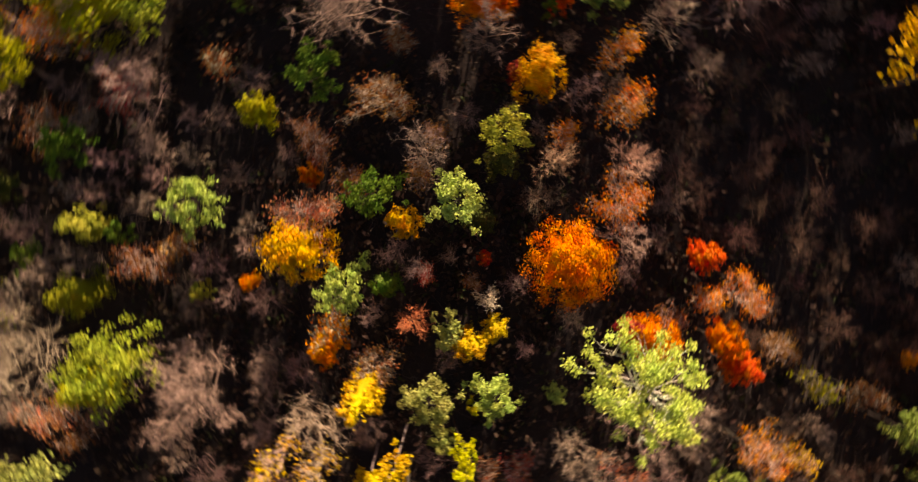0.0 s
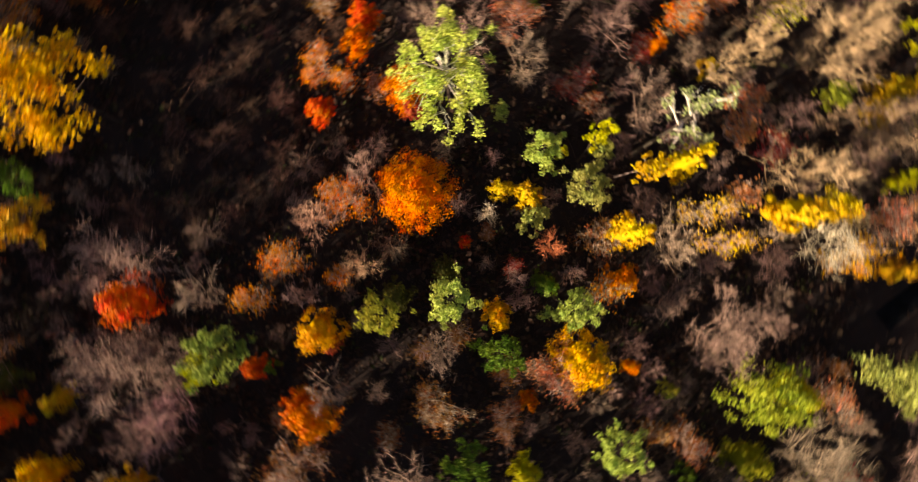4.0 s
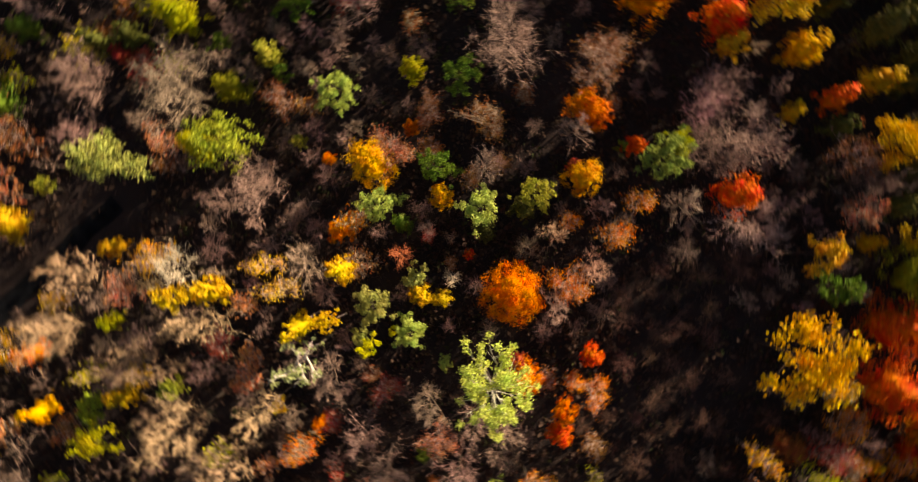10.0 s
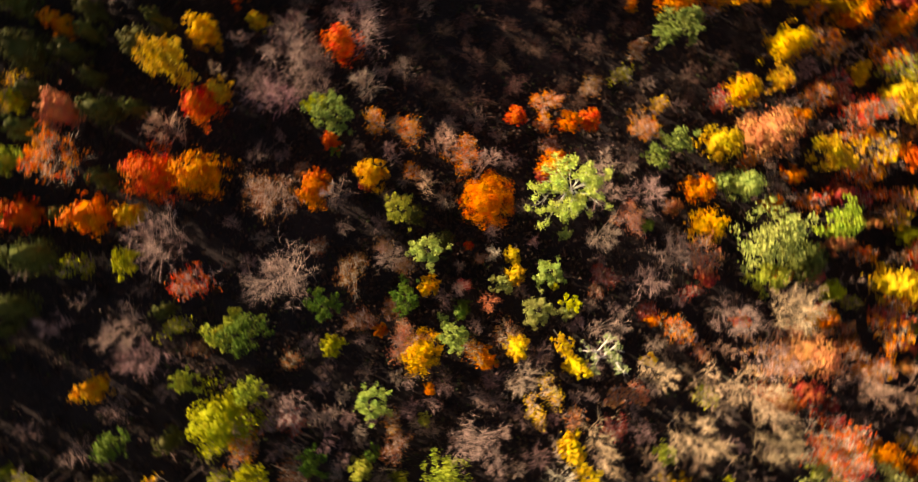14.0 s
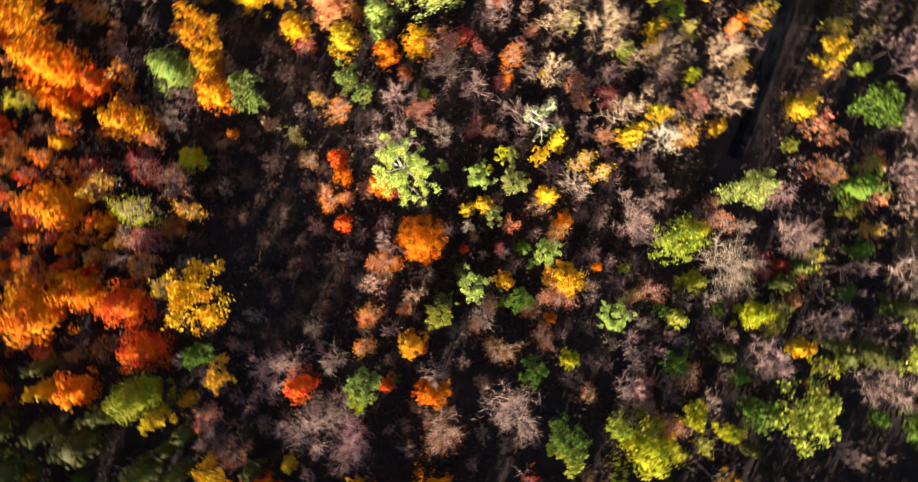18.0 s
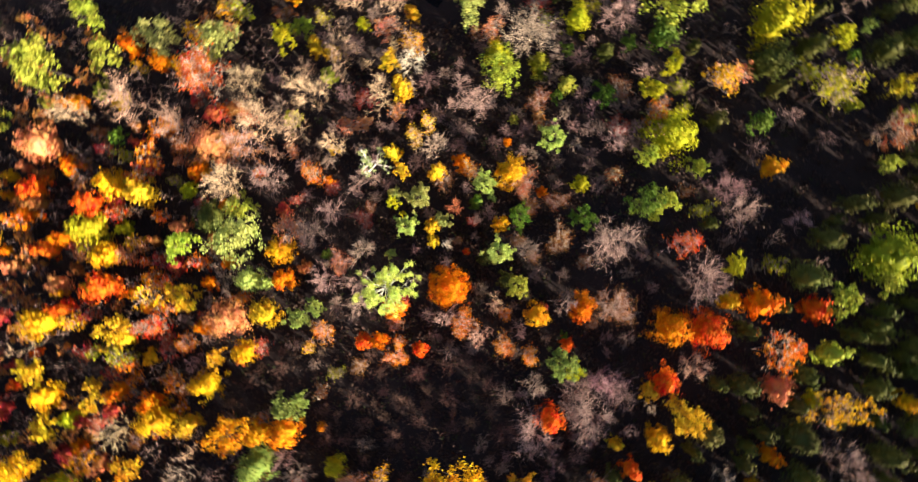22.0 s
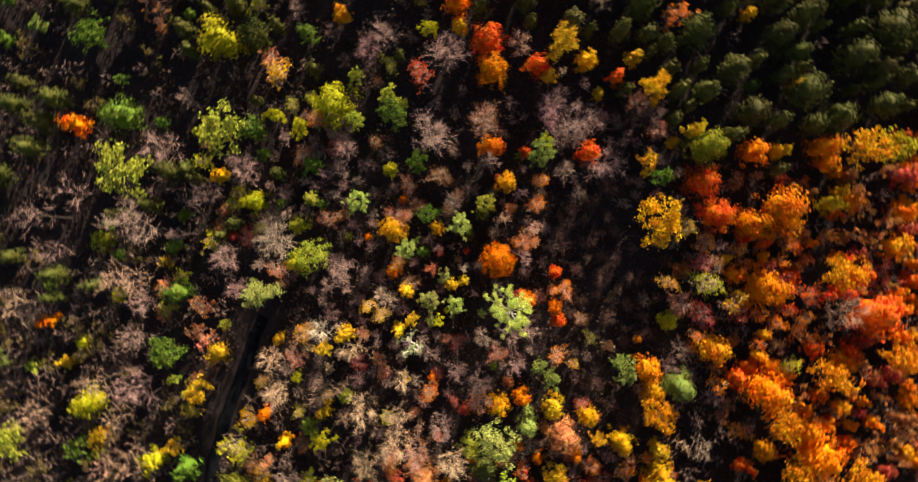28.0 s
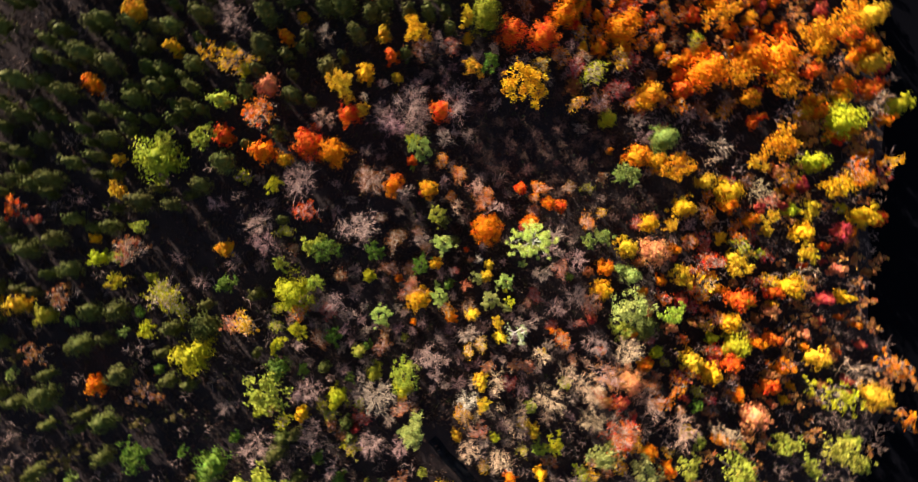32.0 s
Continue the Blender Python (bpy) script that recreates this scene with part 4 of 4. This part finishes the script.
bare(6.3, 16.1, 2.4, 4.5, SHADE_TWIG)
bare(15.7, 15.2, 2.3, 4.8, SHADE_TWIG)
bare(24.0, 7.8, 1.8, 4.5, SHADE_TWIG)
bare(20.6, -2.9, 3.2, 14.7, MA)
bare(18.7, -7.2, 2.9, 14.0, MA)
bare(-17.5, 11.4, 2.6, 13.4, MA)
bare(-7.5, -11.0, 1.6, 9.7, MA)
bare(-26.8, -107.4, 5.2, 18.9, TA)
leafy(-22.1, -98.3, 3.9, 16.3, OL)
bare(-24.8, -92.2, 4.6, 17.6, TA)
bare(-28.5, -79.6, 3.9, 16.3, MA)
leafy(-32.2, -66.8, 3.3, 14.9, GR)
bare(-34.1, -73.6, 3.7, 15.7, MA)
leafy(-21.2, -75.5, 4.3, 17.1, GR)
bare(-19.3, -84.1, 4.9, 18.4, MA)
bare(-14.8, -92.7, 3.7, 15.7, TA)
leafy(-14.8, -105.8, 2.7, 13.6, GR)
bare(-7.4, -99.4, 5.4, 19.4, TA)
leafy(-9.5, -74.9, 3.2, 14.7, YE)
leafy(-14.7, -66.8, 2.9, 14.1, YE)
bare(-4.4, -94.6, 4.9, 18.4, TA)
leafy(-1.9, -93.7, 2.9, 14.1, OL)
leafy(3.2, -88.3, 3.2, 14.7, GR)
bare(8.7, -96.9, 3.3, 14.9, MA)
bare(17.9, -94.9, 5.7, 19.9, PA)
leafy(12.6, -81.2, 3.7, 15.7, YG)
leafy(26.3, -87.9, 2.7, 13.6, YE)
sparse(21.6, -89.7, 2.4, 13.0, OR)
sparse(4.5, -74.2, 3.4, 15.2, OL)
leafy(3.1, -65.6, 1.7, 11.7, OR)
leafy(34.3, -94.2, 3.7, 15.7, YG)
bare(33.2, -78.8, 4.9, 18.4, TA)
bare(27.9, -72.9, 3.7, 15.7, MA)
bare(18.5, -78.4, 3.9, 16.3, MA)
leafy(44.9, -67.4, 2.1, 12.5, OR)
leafy(49.0, -74.9, 3.7, 15.7, YG)
leafy(49.3, -96.0, 1.4, 9.2, OR)
bare(-55.9, 59.7, 4.6, 17.6, MA)
bare(-33.9, 55.3, 2.9, 14.1, MA)
leafy(-44.3, 55.0, 2.1, 12.5, OR)
sparse(-22.0, 66.4, 3.2, 14.7, OR)
leafy(15.8, 64.7, 3.4, 15.2, OR)
leafy(23.5, 78.9, 3.7, 15.7, OR)
leafy(7.5, 82.7, 2.3, 12.8, GO)
leafy(18.7, 70.0, 2.4, 13.0, GO)
pine(-28.7, 62.3, 4.0, 15.6, DG)
pine(-15.1, 69.5, 4.5, 16.5, DG)
pine(-34.1, 62.7, 3.2, 14.1, DG)
pine(-35.3, 74.4, 3.0, 13.6, DG)
pine(-42.8, 66.3, 4.0, 15.6, DG)
pine(-43.7, 74.3, 3.5, 14.6, DG)
pine(-21.5, 60.0, 2.7, 13.1, DG)
pine(7.1, 69.4, 4.0, 15.6, DG)
pine(9.8, 82.8, 4.5, 16.5, DG)
pine(-56.7, 73.6, 3.2, 14.1, DG)
pine(-50.8, 52.5, 3.7, 15.1, DG)
pine(-12.5, 88.9, 4.0, 15.6, DG)
pine(19.6, 85.9, 4.0, 15.6, DG)
pine(-3.9, 71.9, 3.7, 15.1, DG)
leafy(-78.7, -64.4, 2.6, 13.4, OR)
bare(-48.4, -64.2, 5.9, 20.4, MA)
bare(-63.5, -72.5, 4.8, 18.1, MA)
bare(-40.2, -73.3, 5.3, 19.2, TA)
bare(-63.5, -82.1, 4.8, 18.1, MA)
bare(-54.9, -83.5, 4.3, 16.9, MA)
bare(-49.0, -96.2, 5.1, 18.7, TA)
leafy(-43.7, -96.4, 1.9, 12.0, OR)
leafy(-24.8, -115.8, 4.0, 16.4, YG)
leafy(27.5, 84.2, 5.3, 19.2, GO)
leafy(30.0, 61.3, 5.9, 20.4, OR)
leafy(62.7, 66.4, 6.3, 21.2, RO)
leafy(49.3, 63.9, 4.8, 18.1, GD)
sparse(56.5, 74.1, 4.5, 10.4, RE)
leafy(35.3, 73.3, 2.9, 14.0, YE)
leafy(52.4, 80.7, 3.4, 15.2, GD)
leafy(32.1, 91.3, 4.8, 18.1, OL)
leafy(73.8, 64.4, 4.3, 16.9, GD)
bare(57.1, 58.7, 4.8, 18.1, TA)
leafy(75.4, 37.5, 4.3, 16.9, OR)
pine(-3.8, 85.0, 3.8, 15.1, DG)
pine(9.4, 97.1, 4.3, 16.2, DG)
pine(8.1, 107.1, 4.9, 17.2, DG)
pine(23.6, 96.8, 3.5, 14.6, DG)
pine(-34.5, 46.4, 3.2, 14.1, DG)
bare(-19.9, 30.3, 3.9, 12.0, MA)
bare(5.7, -50.0, 3.7, 15.7, TA)
bare(-6.8, -55.6, 3.2, 17.3, TA)
bare(18.3, -68.6, 5.4, 19.4, MA)
bare(-54.5, 1.7, 3.7, 15.7, MA)
leafy(-38.3, -1.6, 3.7, 15.7, GR)
bare(-2.1, 34.5, 5.4, 10, MA)
bare(3.7, 32.9, 3.1, 6.5, SHADE_TWIG)
bare(16.2, -12.6, 3.2, 14.7, MA)
bare(10.6, -25.6, 3.4, 15.2, MA)
bare(13.1, -33.0, 2.3, 23.5, TA)
sparse(28.6, -22.0, 2.9, 14.1, PK)
bare(-55.2, 7.4, 3.8, 15.9, MA)
bare(5.8, 5.4, 2.7, 13.7, MA)
bare(-13.4, 28.0, 3.8, 11.0, DUSK)
sparse(41.8, 34.5, 3.5, 9.3, RE)
bare(63.7, 12.1, 1.8, 11.8, TA)
bare(65.8, 16.0, 3.4, 15.0, MA)
leafy(14.7, -33.8, 1.3, 9.0, YE)
bare(-18.0, 29.4, 3.3, 12, MA)
bare(-10.7, 31.8, 3.3, 12, DUSK)
bare(-5.7, 49.6, 3.6, 13, DUSK)
sparse(-9.4, 48.7, 3.0, 13, RU)
sparse(-1.6, 49.1, 2.7, 12, PK)
bare(-57.4, 61.3, 3.3, 12, DUSK)
bare(-21.6, 34.0, 3.0, 11, DUSK)
bare(-5.6, 24.9, 3.0, 11, MA)
bare(-102.0, 18.7, 3.6, 12, DUSK)
sparse(-89.3, 2.6, 4.7, 14, RU)
bare(-66.9, 13.0, 3.0, 12, MA)
bare(-63.9, -2.8, 3.0, 11, DUSK)
sparse(-107.8, -7.1, 4.2, 13, RU)
sparse(-118.4, 17.8, 3.0, 13, RO)
sparse(-114.1, 13.7, 2.1, 11, RE)
sparse(-81.8, -7.8, 3.0, 13, OL)
sparse(-65.1, -18.4, 3.3, 12, PK)
bare(-78.4, 0.4, 2.7, 10, DUSK)
bare(-73.0, -6.3, 2.7, 10, MA)

# ---- the rest of the wood ----
def joined(name, plants, mat, label, category):
    """Far plants of one kind as one object."""
    verts, faces, k = [], [], 0
    cache = {}
    for me, x, y, sr, sh, turn in plants:
        if me not in cache:
            v, f = np.empty(len(me.vertices) * 3, np.float32), np.empty(len(me.loops), np.int32)
            me.vertices.foreach_get("co", v), me.loops.foreach_get("vertex_index", f)
            cache[me] = (v.reshape(-1, 3), f.reshape(-1, 3))
        v, f = cache[me]
        c, s = math.cos(turn), math.sin(turn)
        verts.append(v * np.array([sr, sr, sh]) @ np.array([[c, s, 0], [-s, c, 0], [0, 0, 1]]) + np.array([x, y, ground_z(x, y)]))
        faces.append(f + k)
        k += len(v)
    ob = new(name, mesh_from(name, np.concatenate(verts), np.concatenate(faces), mat))
    return tagged(ob, label, category, "", "stuff")


# open places between the trees: centre and half-widths
CLEARINGS = ((-41, -3, 8, 6), (-74, 6, 9, 9), (-70, -40, 10, 7), (-15, -53, 4, 11), (46, -88, 10, 12), (64, -90, 13, 10), (-56, -85, 6, 6), (40, -77, 8, 7), (10, -15, 5, 6))


def shore_x(y):
    """Where the wood ends at the added near-black sheet."""
    return np.interp(y, (-75, -62, -48, -34, -18, -4, 9, 24, 36, 60), (99, 110, 115, 107, 111, 110, 115, 119, 116, 113))


def fill_wood():
    """Trees between the others, by the kind of wood that grows in each part of the plan; the deepest shade is put into
    the colour of its twigs.
    """
    pick = np.random.default_rng(5)
    chosen = []
    taken = np.array(STANDING)
    for _ in range(17000):
        x, y = pick.uniform(-150, 150, 2)
        d = math.hypot(x, y)
        if d > 150 or x > shore_x(y) - 3:
            continue
        mix = pick.random()
        # two ovals of deep shade, painted by giving low trees the darkest twigs
        deep_shade = ((x - 23) / 23) ** 2 + ((y - 23) / 12.5) ** 2 < 1 or ((x - 49) / 14) ** 2 + ((y - 5) / 5.5) ** 2 < 1
        if any(((x - a) / p) ** 2 + ((y - b) / q) ** 2 < 1 for a, b, p, q in CLEARINGS):
            continue
        if off_track(x, y) < 5.6 or (abs((x + 21) * 0.774 + (y + 57) * 0.633) < 4 and -60 < y < -52):
            continue
        gap = (0.6 if x > 28 else 0.6 if y < -24 else 0.85) if d > 45 else 1.0 if x > 28 else 1.1
        low = pick.uniform(0.62, 0.95)
        if deep_shade or (d < 45 and x < 28) or (d < 72 and x < -20 and mix < 0.6 and -0.45 * x + 0.9 * y < 40):
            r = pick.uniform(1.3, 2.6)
            kind, colour, gap, low = (bare, SHADE_TWIG if deep_shade else DUSK, 0.8 if deep_shade else 1.0 if x < -14 else 0.7, pick.uniform(0.2, 0.32) if deep_shade else pick.uniform(0.24, 0.4) if x < -14 else pick.uniform(0.3, 0.5)) if mix < 0.8 or deep_shade else (sparse, RU, 0.8, pick.uniform(0.3, 0.5))
            if not deep_shade and (y < -14 or (x > 24 and y < -4)):
                gap, low = 0.66, pick.uniform(0.55, 0.8)
                colour = (DUSK, MA)[pick.integers(0, 2)] if kind is bare else (RE, RU, PK)[pick.integers(0, 3)]
        elif -0.45 * x + 0.9 * y + 9 * noise.noise((x * 0.03, y * 0.03, 0)) > 48 and x < 27 + 10 * noise.noise((x * 0.05, y * 0.05, 2)):
            kind, r = (pine, 1.5 + 1.9 * pick.random() ** 1.3) if mix < 0.86 else (bare, pick.uniform(1.8, 2.8)) if mix < 0.975 else (leafy, 1.6)
            colour = DG if kind is pine else DUSK if kind is bare else GO
            gap = pick.uniform(0.78, 1.2)
        elif 44 < x < 76 and 4 < y < 36 and mix < 0.75:
            r = pick.uniform(1.3, 2.4)
            kind = bare if mix < 0.5 else sparse
            colour, low = ((MA, DUSK)[pick.integers(0, 2)] if kind is bare else (RU, RE, RU)[pick.integers(0, 3)]), pick.uniform(0.36, 0.55)
        elif x > 24 and y > 14:
            r = pick.uniform(1.4, 3.0)
            kind = leafy if mix < 0.5 else sparse if mix < 0.84 else bare
            colour = (OR, RO, OR, RO, OR, RE, RU, GD)[pick.integers(0, 8)] if kind is not bare else (MA, DUSK)[pick.integers(0, 2)]
        elif x > 28 and y > -55:
            r = pick.uniform(1.1, 2.4)
            kind = leafy if mix < 0.24 else sparse if mix < 0.6 else bare
            colour = (OR, RO, GO, OL, RE, PK, RU, OR, RE, RU)[pick.integers(0, 10)] if kind is not bare else MA
        elif x < -28 and (y > -60 or x < -42):
            r = pick.uniform(1.4, 2.8)
            west = x < -58 + 12 * noise.noise((x * 0.04, y * 0.04, 4))
            kind = bare if mix < (0.4 if west else 0.56) else leafy if mix < (0.56 if west else 0.7) else pine if mix < (0.82 if west else 0.82) else sparse
            gap = 1.05 if west else gap
            colour = {bare: (MA, DUN, DUSK)[pick.integers(0, 3)], leafy: (OV, GR, GP)[pick.integers(0, 3)], pine: DG, sparse: (RU, OL)[pick.integers(0, 2)]}[kind]
        elif y < -24:
            r = pick.uniform(1.4, 2.8)
            kind = bare if mix < 0.6 else sparse if mix < 0.92 else leafy
            colour = {bare: (MA, TA, MA)[pick.integers(0, 3)], sparse: (OL, PK, GO, RU)[pick.integers(0, 4)], leafy: (OL, YE, YG)[pick.integers(0, 3)]}[kind]
        else:
            r = pick.uniform(1.1, 2.2)
            kind, colour = (bare, MA) if mix < 0.7 else (sparse, RU)
        if ((taken[:, 0] - x) ** 2 + (taken[:, 1] - y) ** 2 < (gap * (r + taken[:, 2])) ** 2).any():
            continue
        h = (8 + 2.1 * r) * low if kind is not pine else (10.5 + 2.0 * r) * pick.uniform(0.72, 1.2)
        chosen.append((d, kind, x, y, r, h, colour))
        taken = np.concatenate([taken, [[x, y, r]]])
    chosen.sort(key=lambda c: c[0])
    left = {bare: 200, pine: 240, sparse: 170}
    far_pines, far_stems, far_twigs, far_leaves, far_dull = [], [], [], [], []
    for d, kind, x, y, r, h, colour in chosen:
        if kind in left:
            left[kind] -= 1
            if left[kind] < 0:
                key, turn = size_of(r), rng.random() * 6.283
                sr, sh = r / SIZES[key][0], h / SIZES[key][1]
                if kind is pine:
                    crown, trunk = FAR_PINES[key][rng.integers(0, 4)]
                    far_pines.append((crown, x, y, sr, sh, turn)), far_stems.append((trunk, x, y, sr, sh, turn))
                elif kind is bare:
                    trunk, branches, ends = TWIGGY[key, 3][rng.integers(0, 4)]
                    far_twigs.append((branches, x, y, sr, sh, turn)), far_stems.append((trunk, x, y, sr, sh, turn))
                else:
                    crown, trunk, branches = TUFTED[key, 3][rng.integers(0, 4)]
                    (far_leaves if x > 15 else far_dull).append((crown, x, y, sr, sh, turn)), far_twigs.append((branches, x, y, sr, sh, turn)), far_stems.append((trunk, x, y, sr, sh, turn))
                continue
        kind(x, y, r, h, colour)
    for name, plants, mat, colour, label, category in (
            ("far_pines", far_pines, NEEDLE, DG, "far stand of dark green pines at the wood's edge", "trees"),
            ("far_stems", far_stems, BARK, TRUNK_BROWN, "brown trunks of the far trees", "trunks"),
            ("far_leaves", far_leaves, LEAF, (0.46, 0.19, 0.05), "thin rust-orange leaves on far half-bare trees", "leaves"),
            ("far_bare_trees", far_twigs, BARK, (0.35, 0.235, 0.20), "far leafless trees with fans of mauve-grey twigs", "trees"),
            ("far_dull_leaves", far_dull, LEAF, (0.13, 0.10, 0.026), "thin olive-brown leaves on far half-bare trees", "leaves")):
        if plants:
            joined(name, plants, mat, label, category).color = (*colour, 1)


fill_wood()


# ---- undergrowth ----
def undergrowth(name, count, stems, rng, leaf, label, colour, top=2.4, size=(0.25, 0.6)):
    """Low brush of thin stems, or its leaves, all over the floor, thickest in the middle of the wood."""
    w, far = rng.random(count) * 6.283, 150 * rng.random(count) ** 0.62
    spot = np.stack([np.cos(w) * far, np.sin(w) * far], 1)
    spot = spot[spot[:, 0] < shore_x(spot[:, 1]) - 4]
    foot = np.array([(x, y, ground_z(x, y)) for x, y in spot if off_track(x, y) > 3.2])
    k = np.repeat(np.arange(len(foot)), stems)
    n = len(k)
    tall = rng.uniform(0.7, top, len(foot))[k]
    a = foot[k] + rng.normal(size=(n, 3)) * np.array([0.4, 0.4, 0.0])
    b = a + np.stack([rng.normal(size=n) * 0.5, rng.normal(size=n) * 0.5, rng.uniform(0.4, 1.0, n)], 1) * tall[:, None]
    if leaf:
        at = a + (b - a) * rng.uniform(0.3, 1.05, (n, 1))
        v, f = leaf_faces(at, rng.normal(size=(n, 3)) + np.array([0, 0, 0.8]), rng.uniform(*size, n), rng)
        ob = new(name, mesh_from(name, v, f, LEAF))
    else:
        v, f = slivers(a, b, np.full(n, 0.02), rng)
        ob = new(name, mesh_from(name, v, f, BARK))
    ob.color = (*colour, 1)
    tagged(ob, label, "undergrowth", "", "stuff")


undergrowth("brush", 8000, 12, np.random.default_rng(21), False, "low brush of thin dark stems on the forest floor", (0.075, 0.054, 0.052), 4.2)
undergrowth("brush_leaves", 11000, 8, np.random.default_rng(22), True, "withered brown leaves on the low brush", (0.060, 0.036, 0.029), 4.2, (0.35, 0.75))
undergrowth("low_plants", 2200, 7, np.random.default_rng(23), True, "dull green low plants on the forest floor", (0.045, 0.052, 0.022))


# ---- a near-black sheet added as water past the wood ----
def water():
    m, n, l = material("black_sheet")
    bsdf, coords, ripple, bump = n["Principled BSDF"], n.new("ShaderNodeTexCoord"), n.new("ShaderNodeTexNoise"), n.new("ShaderNodeBump")
    bsdf.inputs["Base Color"].default_value, bsdf.inputs["Roughness"].default_value, bsdf.inputs["Specular IOR Level"].default_value = (0.002, 0.002, 0.003, 1), 0.12, 0.02
    ripple.inputs["Scale"].default_value = 1.4
    l.new(coords.outputs["Object"], ripple.inputs["Vector"])
    l.new(ripple.outputs["Fac"], bump.inputs["Height"])
    bump.inputs["Strength"].default_value, bump.inputs["Distance"].default_value = 0.15, 0.1
    l.new(bump.outputs["Normal"], bsdf.inputs["Normal"])
    ys = np.linspace(-160, 160, 65)
    shore = [(shore_x(y) + 1.5 * noise.noise((0, y * 0.15, 2)), y) for y in ys]
    verts = [(x, y, 0.75) for x, y in shore] + [(260, y, 0.75) for y in ys] + [(x - 1.6, y, -0.8) for x, y in shore]
    n = len(ys)
    faces = [(i, n + i, n + i + 1, i + 1) for i in range(n - 1)] + [(2 * n + i, i, i + 1, 2 * n + i + 1) for i in range(n - 1)]
    tagged(new("water", mesh_from("water", verts, faces, m)), "flat near-black sheet added as water past the edge of the wood", "water", "", "structure")


water()
